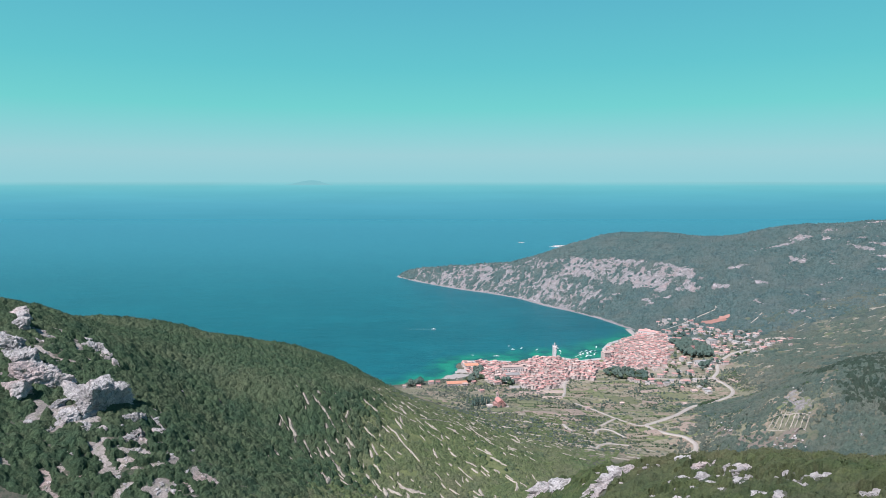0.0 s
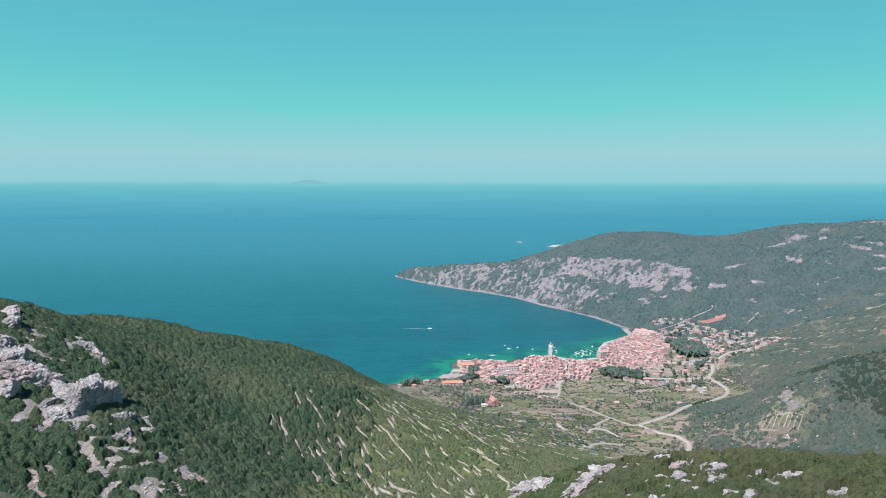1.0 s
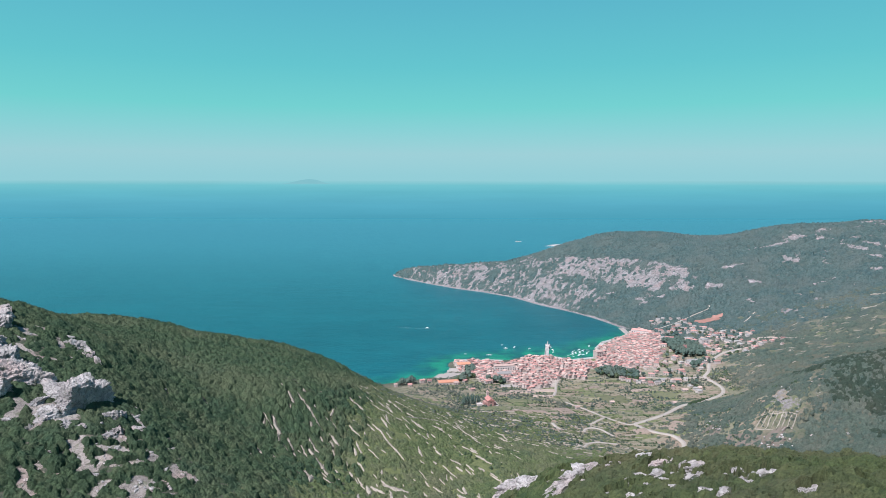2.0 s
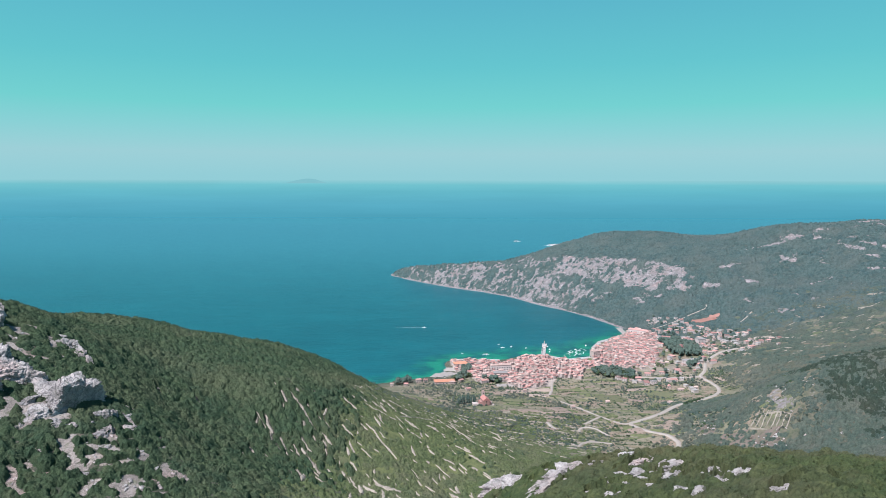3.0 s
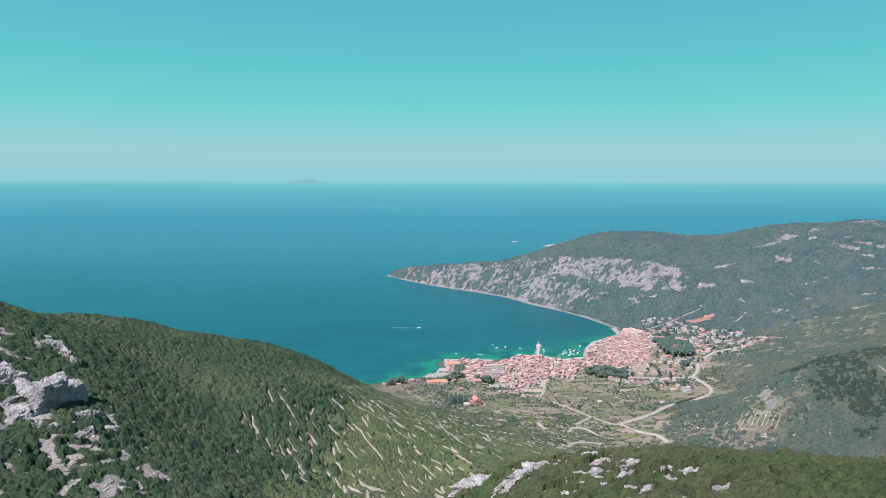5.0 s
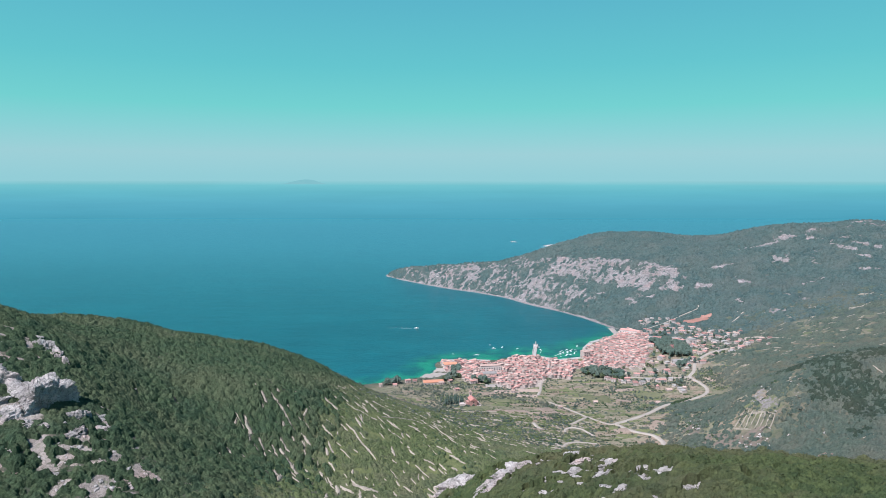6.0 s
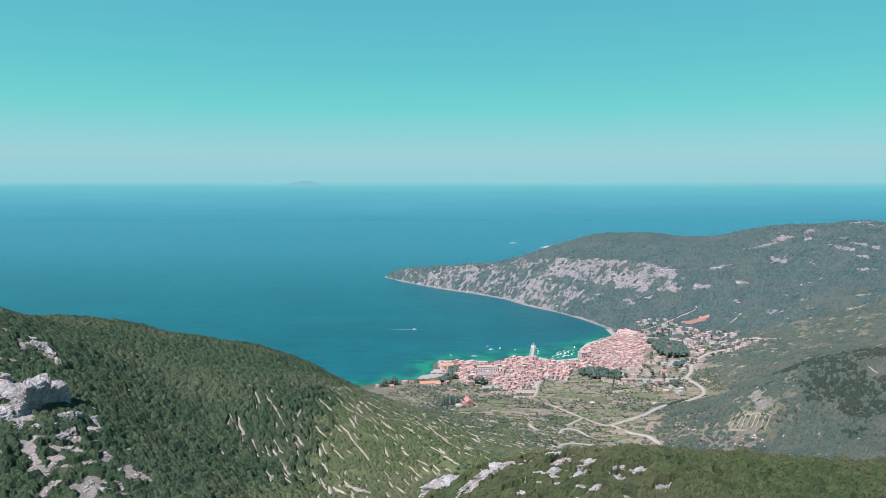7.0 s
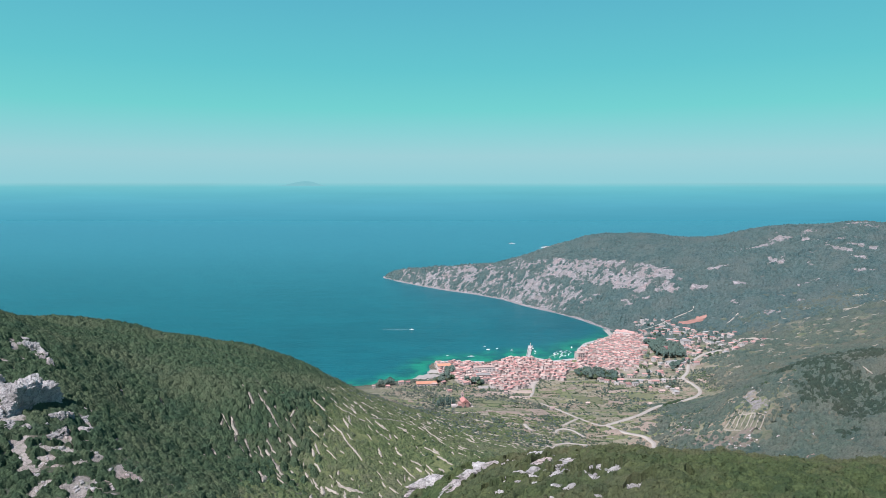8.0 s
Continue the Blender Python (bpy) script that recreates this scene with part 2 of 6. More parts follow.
FORMS["far_face"] = [(580, 1470, 97), (661, 1357, 77), (815, 1417, 120), (836, 1245, 98), (1100, 1200, 140)]
FORMS["far_crest"] = [(345, 2130, 68), (420, 2055, 106), (531, 1963, 157), (640, 1860, 168), (700, 1805, 163), (750, 1768, 152), (874, 1587, 203), (940, 1590, 209), (1066, 1524, 217), (1600, 1480, 226)]
FORMS["north_shore"] = [(-60, 2090, 16), (60, 2075, 24), (150, 2045, 34), (250, 2040, 46)]
FORMS["rim"] = [(-120, 2088, 21), (-92, 2060, 29), (-60, 2030, 34), (18, 1985, 45), (130, 1940, 62), (222, 1864, 70), (425, 1658, 97)]
FORMS["near_brow"] = [(10, 320, 150), (44, 268, 186), (56, 250, 207), (68, 225, 225), (76, 205, 236), (84, 186, 244), (105, 183, 245.5), (130, 181, 244.5), (180, 180, 240), (230, 185, 227), (280, 195, 216)]
FORMS["near_back"] = [(62, 275, 186), (85, 250, 200), (110, 230, 211), (150, 215, 219)]
FORMS["near_ledge"] = [(63, 209, 226), (46, 247, 205), (38, 238, 207)]
FORMS["near_flank"] = [(0, 140, 226), (20, 195, 204), (16, 255, 172)]
FORMS["near_top"] = [(62, 100, 262), (91, 136, 263), (88, 148, 258.5), (80, 144, 255.5), (82, 163, 250.5), (101, 109, 271), (110, 130, 264), (104, 155, 255.5), (132, 160, 252), (165, 145, 257), (190, 90, 280), (330, 20, 300)]
FORMS["behind"] = [(-450, 100, 270), (-200, -60, 262), (20, 10, 266), (200, -150, 300), (600, 0, 290), (600, 330, 190), (250, 370, 100), (1000, 300, 250), (1700, 900, 230)]
FORMS["bay_floor"] = [(-900, 1300, -40), (-300, 1120, -22), (-60, 1250, -22), (120, 1330, -17), (200, 1450, -20), (30, 1650, -26), (-300, 2050, -36)]
FORMS["outer_floor"] = [(-400, 2500, -45), (400, 2800, -45), (1500, 2800, -45)]


def along(line, step):
    """Points at even steps along a line of points."""
    p = np.array(line, float)
    if p.shape[1] == 2:
        p = np.c_[p, np.zeros(len(p))]
    out = []
    for a, b in zip(p, p[1:]):
        k = max(1, int(np.hypot(*(b - a)[:2]) // step))
        out += [a + (b - a) * i / k for i in range(k)]
    return out + [p[-1]]


GUIDE = np.array(sum([along(v, 70) for v in FORMS.values()], []) + along(COAST, 45) + along(BACK_COAST[1:], 150))
SOFT = 30.0


def kernel(a, b):
    return np.sqrt(((a[:, None, :2] - b[None, :, :2]) ** 2).sum(2) + SOFT ** 2)


_k = kernel(GUIDE, GUIDE) - 3.0 * np.eye(len(GUIDE))
_g = np.c_[np.ones(len(GUIDE)), GUIDE[:, :2] / 1000]
_w = np.linalg.solve(np.block([[_k, _g], [_g.T, np.zeros((3, 3))]]), np.r_[GUIDE[:, 2], np.zeros(3)])


def lattice(ix, iy, seed):
    h = (ix * 374761393 + iy * 668265263 + seed * 974634777) & 0xFFFFFFFF
    h = ((h ^ (h >> 13)) * 1274126177) & 0xFFFFFFFF
    return ((h ^ (h >> 16)) & 0xFFFF) / 65535.0


def grain(x, y, size, seed, octaves=4, gain=0.5):
    """Smooth value noise, -1 to 1, with octaves."""
    total, amp, norm = 0.0, 1.0, 0.0
    for o in range(octaves):
        u, v = x / size, y / size
        iu, iv = np.floor(u).astype(np.int64), np.floor(v).astype(np.int64)
        fu, fv = u - iu, v - iv
        fu, fv = fu * fu * (3 - 2 * fu), fv * fv * (3 - 2 * fv)
        s = seed + o * 17
        a = lattice(iu, iv, s) * (1 - fu) + lattice(iu + 1, iv, s) * fu
        b = lattice(iu, iv + 1, s) * (1 - fu) + lattice(iu + 1, iv + 1, s) * fu
        total, norm = total + amp * ((a * (1 - fv) + b * fv) * 2 - 1), norm + amp
        amp, size = amp * gain, size * 0.5
    return total / norm


def step(v, a, b):
    s = np.clip((v - a) / (b - a), 0, 1)
    return s * s * (3 - 2 * s)


def base_height(x, y):
    x, y = np.asarray(x, float).ravel(), np.asarray(y, float).ravel()
    z = np.empty(len(x))
    for i in range(0, len(x), 20000):
        q = np.c_[x[i:i + 20000], y[i:i + 20000]]
        z[i:i + 20000] = kernel(q, GUIDE) @ _w[:-3] + _w[-3] + q @ _w[-2:] / 1000
    return z


def height(x, y):
    """The ground's height."""
    x, y = np.asarray(x, float).ravel(), np.asarray(y, float).ravel()
    z = base_height(x, y)
    hill = step(z, 12, 60)
    near = step(np.hypot(x, y), 180, 420)
    z = z + hill * (0.1 + 0.9 * near) * (5.0 * grain(x, y, 120, 3, 2) + 3.2 * (0.6 - np.abs(grain(x, y, 45, 9, 4))) - 1.2)
    far = step(y, 1250, 1500) * step(z, 2, 30)
    scar = step(disc(x, y, 470, 1600, 60, 230, 38), -0.05, 0.3)
    z = z + scar * 9.0 * (0.45 - np.abs(grain(x, y, 34, 23, 3)))
    z = z + far * 5.5 * (0.5 - np.abs(grain(x, y, 70, 21, 4)))
    return np.where((z > -3) & (z < 1.6), np.where(z > 0, 0.6 + z * 0.6, z), z)


def disc(x, y, cx, cy, rx, ry, turn=0.0):
    """1 at the middle of an ellipse, 0 on its rim, negative outside."""
    c, s = math.cos(radians(turn)), math.sin(radians(turn))
    u, v = (x - cx) * c + (y - cy) * s, -(x - cx) * s + (y - cy) * c
    return 1 - np.hypot(u / rx, v / ry)


def from_line(x, y, line):
    """Distance to a line of points."""
    best = np.full(len(x), 1e9)
    p = np.array(line, float)[:, :2]
    for a, b in zip(p, p[1:]):
        d = b - a
        t = np.clip(((x - a[0]) * d[0] + (y - a[1]) * d[1]) / max(d @ d, 1e-9), 0, 1)
        best = np.minimum(best, np.hypot(x - a[0] - t * d[0], y - a[1] - t * d[1]))
    return best


SCREE_A = [([(-239, 360), (-234, 359), (-234, 346)], 4.4), ([(-202, 347), (-194, 344), (-186, 338), (-188, 333)], 4.2), ([(-209, 337), (-202, 334)], 2.6),
           ([(-213, 321), (-208, 318), (-207, 313), (-200, 310)], 4.4), ([(-207, 327), (-200, 324), (-194, 327)], 3.4), ([(-231, 316), (-226, 314)], 4.0),
           ([(-184, 372), (-179, 364)], 3.2), ([(-180, 377), (-175, 377)], 3.0), ([(-189, 364), (-185, 359)], 3.0), ([(-182, 355), (-179, 359)], 2.6),
           ([(-189, 351), (-186, 351)], 2.6), ([(-188, 391), (-181, 387), (-173, 384)], 2.8)]
SCREE_B = [([(-282, 427), (-274, 425)], 5.0), ([(-275, 438), (-268, 438)], 5.0), ([(-274, 414), (-270, 415)], 3.0), ([(-269, 407), (-257, 405)], 3.4),
           ([(-260, 438), (-251, 426)], 3.4), ([(-223, 434), (-216, 432)], 2.6), ([(-244, 421), (-240, 420)], 3.0), ([(-182, 346), (-181, 340)], 2.6),
           ([(-173, 345), (-172, 346)], 2.6), ([(-167, 350), (-165, 354)], 2.6), ([(-162, 343), (-156, 339), (-155, 334)], 3.2),
           ([(-178, 323), (-173, 333)], 3.2)]
SCREE_C = [([(-149, 360), (-141, 364)], 2.6), ([(-165, 364), (-162, 362)], 2.2), ([(-163, 335), (-158, 332)], 3.4), ([(-149, 350), (-145, 347)], 2.6),
           ([(-197, 459), (-190, 453)], 3.0), ([(-176, 478), (-169, 470)], 3.4), ([(-156, 344), (-151, 346)], 2.4), ([(-183, 337), (-180, 335)], 2.4)]
SCREE_SPOTS = [(-187, 401), (-175, 381), (-181, 374), (-180, 366), (-188, 361), (-181, 354), (-187, 352), (-182, 346), (-172, 345), (-166, 352), (-164, 363), (-172, 358), (-179, 357),
               (-157, 338), (-163, 335), (-174, 333), (-175, 328), (-151, 341), (-160, 343), (-143, 343), (-139, 362), (-221, 346), (-218, 352), (-262, 369), (-277, 428), (-273, 441), (-269, 424), (-218, 429), (-230, 430), (-247, 407)]
SCREE_D = [([(x - 2.5 - 0.02 * (y - 330), y - 1.5), (x + 1.5, y + 2.0)], 2.4 + (x * 7 + y * 3) % 5 * 0.35) for x, y in SCREE_SPOTS]
SCREE = SCREE_A + SCREE_B + SCREE_C + SCREE_D


STREAKS = [((851, 1540), (887, 1523)), ((909, 1504), (950, 1470)), ((940, 1453), (964, 1410)), ((981, 1437), (1012, 1397)), ((954, 1394), (974, 1368)), ((1043, 1550), (1103, 1537)),
           ((820, 1461), (834, 1447)), ((674, 1473), (723, 1476)), ((874, 1434), (876, 1402)), ((805, 1331), (859, 1342)), ((752, 1304), (777, 1266)), ((761, 1533), (839, 1524)), ((461, 1434), (520, 1430)), ((470, 1455), (500, 1440)), ((668, 1326), (674, 1306)), ((700, 1250), (716, 1240)), ((620, 1420), (640, 1405)), ((560, 1500), (600, 1500)), ((700, 1400), (716, 1392)), ((930, 1330), (950, 1316))]


def scree(x, y):
    """Bare stony ground between the shrubs of the western slope, 0 to 1."""
    r, near = np.zeros(len(x)), np.where((x > -300) & (x < -130) & (y > 295) & (y < 490))[0]
    for line, w in SCREE:
        d = from_line(x[near], y[near], line) + 0.9 * grain(x[near], y[near], 4, 33, 2)
        r[near] = np.maximum(r[near], 1 - step(d, 0.3 * w, 0.72 * w))
    spots = step(grain(x[near], 0.7 * y[near], 6, 38, 2), 0.36, 0.52) * step(disc(x[near], y[near], -164, 350, 46, 44), 0, 0.3)
    r[near] = np.maximum(r[near], spots)
    near = np.where((x > 440) & (y > 1170) & (y < 1570))[0]
    speck = 0.48 + 0.55 * grain(x[near], y[near], 9, 34, 2)
    for line in STREAKS:
        d = from_line(x[near], y[near], line) + 6.0 * grain(x[near], y[near], 16, 36, 2)
        r[near] = np.maximum(r[near], speck * (1 - step(d, 3, 12)))
    return r


def rockiness(x, y, z):
    """How much bare limestone shows, 0 to 1; about 0.5 and over is rock."""
    n1, n2, n3 = grain(x, y, 80, 31, 3, 0.6), grain(x, y * 0.6, 12, 37, 4, 0.65), grain(x * 0.7, y, 30, 39, 4, 0.6)
    r = 0.08 + 0.20 * n1 + 0.34 * n2
    r = r + 0.5 * step(disc(x, y, -219, 362, 15, 9, 10) + 0.4 * n2, 0, 0.25)
    r = r + 0.10 * step(disc(x, y, -220, 360, 120, 110), -0.1, 0.4) + 0.10 * step(disc(x, y, -290, 455, 80, 70), -0.1, 0.4) + 0.62 * scree(x, y)
    cliff = step(disc(x, y, 480, 1585, 58, 265, 38) + 0.3 * n3, -0.05, 0.3)
    n4 = grain(x, y, 7, 35, 3, 0.7)
    front = step(disc(x, y, 150, 1850, 150, 470, 38) + 0.12 * n3, -0.1, 0.25) * step(z, -2, 4)
    r = r + cliff * (0.48 + 0.22 * n4) + front * (1 - cliff) * (0.34 + 0.30 * n4)
    hill = step(y, 1250, 1400) * (1 - cliff)
    r = r + hill * (0.38 * n3 * (1 - 0.7 * front) + 0.06) + 0.13 * step(disc(x, y, 1000, 1480, 320, 200), 0, 0.5) + 0.26 * step(disc(x, y, 345, 685, 95, 70), 0, 0.5)
    r = r + 0.10 * step(disc(x, y, 820, 1220, 300, 130), 0, 0.5) + 0.12 * step(disc(x, y, 425, 700, 60, 45), 0, 0.5)
    r = r + 0.19 * step(disc(x, y, 424, 706, 46, 36) + 0.5 * n2, 0, 0.6)
    r = r + 0.08 * step(disc(x, y, 90, 150, 90, 90), 0, 0.4) + 0.25 * step(disc(x, y, 46, 236, 6, 18, -32), -0.05, 0.3)
    coast = step(y, 1290, 1420) * (1 - step(z, 0.8, 3.2))
    r = r + 0.6 * coast
    town = step(disc(x, y, 300, 1080, 340, 260), 0, 0.4)
    return np.clip(r * (1 - 0.8 * town) - 0.1 * step(disc(x, y, 140, 760, 380, 220), 0, 0.4), 0, 1)


def fields(x, y, z):
    """Tilled and grassy valley ground, 0 to 1."""
    f = step(disc(x, y, 190, 820, 360, 230), 0, 0.3) + step(disc(x, y, 380, 1080, 210, 200), 0, 0.4)
    f = f + 0.55 * step(disc(x, y, 760, 1150, 330, 200), 0, 0.4) * step(grain(x * 0.6, y, 24, 52, 3), -0.02, 0.22)
    return np.clip(f * (1.0 + 0.4 * grain(x, y, 60, 51, 3)), 0, 1) * step(120 - z, 0, 40)


def spans(*stops):
    """Grid lines from stop to stop: (from, to, step)."""
    return np.concatenate([np.arange(a, b, s) for a, b, s in stops])


def sheet(name, xs, ys, zs, mat):
    """A regular grid as one mesh, with zs given row by row of y."""
    nx, ny = len(xs), len(ys)
    gx, gy = np.meshgrid(xs, ys)
    verts = np.c_[gx.ravel(), gy.ravel(), zs].astype(np.float32)
    i = (np.arange(ny - 1)[:, None] * nx + np.arange(nx - 1)[None]).ravel()
    quads = np.c_[i, i + 1, i + 1 + nx, i + nx].astype(np.int32)
    return mesh_of(name, verts, quads, mat), gx.ravel(), gy.ravel()


def mesh_of(name, verts, faces, mat, smooth=True):
    """A mesh object from arrays of corners and of equal-sided faces."""
    me = bpy.data.meshes.new(name)
    k = faces.shape[1]
    me.vertices.add(len(verts))
    me.vertices.foreach_set("co", np.ascontiguousarray(verts, dtype=np.float32).ravel())
    me.loops.add(faces.size)
    me.loops.foreach_set("vertex_index", np.ascontiguousarray(faces, dtype=np.int32).ravel())
    me.polygons.add(len(faces))
    me.polygons.foreach_set("loop_start", np.arange(0, faces.size, k, dtype=np.int32))
    me.polygons.foreach_set("loop_total", np.full(len(faces), k, dtype=np.int32))
    me.polygons.foreach_set("use_smooth", np.full(len(faces), smooth))
    me.materials.append(mat)
    me.update(calc_edges=True)
    me.validate()
    return new(name, me)


def paint(ob, name, values):
    a = ob.data.attributes.new(name, "FLOAT", "POINT")
    a.data.foreach_set("value", np.ascontiguousarray(values, dtype=np.float32))


# ---- land, sea and distance ----
gx_lines = spans((-1100, -420, 20), (-420, 320, 3.3), (320, 720, 4.5), (720, 1300, 8), (1300, 2201, 30))
gy_lines = spans((-300, 90, 15), (90, 620, 3.3), (620, 1300, 5), (1300, 2160, 6), (2160, 2700, 25))
_x, _y = [v.ravel() for v in np.meshgrid(gx_lines, gy_lines)]
_z = height(_x, _y)
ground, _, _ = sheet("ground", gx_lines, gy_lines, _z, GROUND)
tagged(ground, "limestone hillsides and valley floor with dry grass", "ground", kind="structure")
_rock = rockiness(_x, _y, _z)
paint(ground, "rock", _rock)
paint(ground, "pale", 1 - step(_y, 500, 760))
# grows with distance and carries the painted haze tint of the far ground
paint(ground, "hazy_woodland", step(_y + 0.2 * _x, 1050, 1420))
paint(ground, "field", fields(_x, _y, _z))
paint(ground, "meadow", step(disc(_x, _y, 20, 560, 135, 175, -12) + 0.2 * grain(_x, _y, 40, 57, 3), 0, 0.35))

wx = spans((-9000, -700, 300), (-700, 800, 10), (800, 9001, 300))
wy = spans((-300, 850, 100), (850, 1500, 10), (1500, 2500, 25), (2500, 4951, 70))
wy = np.append(wy, 4951.0)
_wx, _wy = [v.ravel() for v in np.meshgrid(wx, wy)]
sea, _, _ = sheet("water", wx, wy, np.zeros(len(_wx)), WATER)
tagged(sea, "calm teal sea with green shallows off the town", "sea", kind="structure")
_d = base_height(_wx, _wy)
_far = (np.abs(_wx) > 900) | (_wy > 2600)
# "open" grows with distance: the painted paling that meets the backdrop
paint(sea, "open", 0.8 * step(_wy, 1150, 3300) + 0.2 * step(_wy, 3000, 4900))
paint(sea, "shoal", np.where(_far, 0, step(_d, -8, -1.5)) * step(1420 - _wy, 0, 120))

# upright glowing wall; its top is set to meet the camera's horizon
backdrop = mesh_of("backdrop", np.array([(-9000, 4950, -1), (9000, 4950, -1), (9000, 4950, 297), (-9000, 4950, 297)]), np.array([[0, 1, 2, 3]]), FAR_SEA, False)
tagged(backdrop, "glowing backdrop painted as hazy blue sea up to the horizon", "sea", kind="structure")


# ---- scrub ----
def dome_shapes(count, sides, rings, seed, bottom=-0.15):
    """Lumpy domes of unit size: corners for each shape and the triangles that they share."""
    g = np.random.default_rng(seed)
    shapes = []
    for _ in range(count):
        pts = [(0.12 * g.normal(), 0.12 * g.normal(), 1.0 + 0.15 * g.normal())]
        for r in range(1, rings + 1):
            lift = 1.0 - (1.0 - bottom) * (r / rings) ** 1.5
            wide = 1.08 * (r / rings) ** 0.8
            turn = g.uniform(0, 6.28)
            for s in range(sides):
                a = turn + 2 * math.pi * s / sides + g.uniform(-0.25, 0.25)
                k = wide * g.uniform(0.72, 1.3)
                pts.append((k * math.cos(a), k * math.sin(a), lift + (0.12 * g.normal() if r < rings else 0)))
        shapes.append(pts)
    tris = [(0, 1 + s, 1 + (s + 1) % sides) for s in range(sides)]
    for r in range(rings - 1):
        for s in range(sides):
            a, b = 1 + r * sides + s, 1 + r * sides + (s + 1) % sides
            c, d = a + sides, b + sides
            tris += [(a, c, d), (a, d, b)]
    return np.array(shapes), np.array(tris)


def scrub(name, x, y, radius, lift, mat, sides=7, rings=3, sprays=0, seed=1, label="", rise=0.0):
    """Many small crowns as one mesh, each a lumpy dome with sprays of leaves round it."""
    g = np.random.default_rng(seed)
    shapes, tris = dome_shapes(24, sides, rings, seed)
    k, nv = len(x), shapes.shape[1]
    pick, turn = g.integers(0, len(shapes), k), g.uniform(0, 6.28, k)
    v = shapes[pick]
    c, s = np.cos(turn)[:, None], np.sin(turn)[:, None]
    px, py = v[:, :, 0] * c - v[:, :, 1] * s, v[:, :, 0] * s + v[:, :, 1] * c
    z = height(x, y) + rise
    sx, sy = radius * g.uniform(0.85, 1.2, k), radius * g.uniform(0.85, 1.2, k)
    verts = np.stack([x[:, None] + px * sx[:, None], y[:, None] + py * sy[:, None], z[:, None] + v[:, :, 2] * (radius * lift)[:, None]], 2).reshape(-1, 3)
    faces = (tris[None] + (np.arange(k) * nv)[:, None, None]).reshape(-1, 3)
    if sprays:
        d = g.normal(size=(k, sprays, 3))
        d[:, :, 2] = np.abs(d[:, :, 2]) + 0.1
        d /= np.linalg.norm(d, axis=2, keepdims=True)
        size = np.stack([sx, sy, radius * lift], 1)[:, None]
        mid = np.stack([x, y, z], 1)[:, None] + d * size * g.uniform(0.85, 1.12, (k, sprays, 1))
        reach = (radius[:, None, None] * g.uniform(0.22, 0.5, (k, sprays, 1)))
        t1 = g.normal(size=(k, sprays, 3))
        t1 /= np.linalg.norm(t1, axis=2, keepdims=True)
        t2 = np.cross(d, t1)
        leaf = np.stack([mid - t2 * reach * 0.55, mid + t2 * reach * 0.55, mid + (t1 * 0.7 + d * 0.8) * reach], 2).reshape(-1, 3)
        lf = np.arange(len(leaf)).reshape(-1, 3) + len(verts)
        verts, faces = np.concatenate([verts, leaf]), np.concatenate([faces, lf])
    ob = mesh_of(name, verts, faces, mat)
    return tagged(ob, label, "shrubs", kind="stuff")


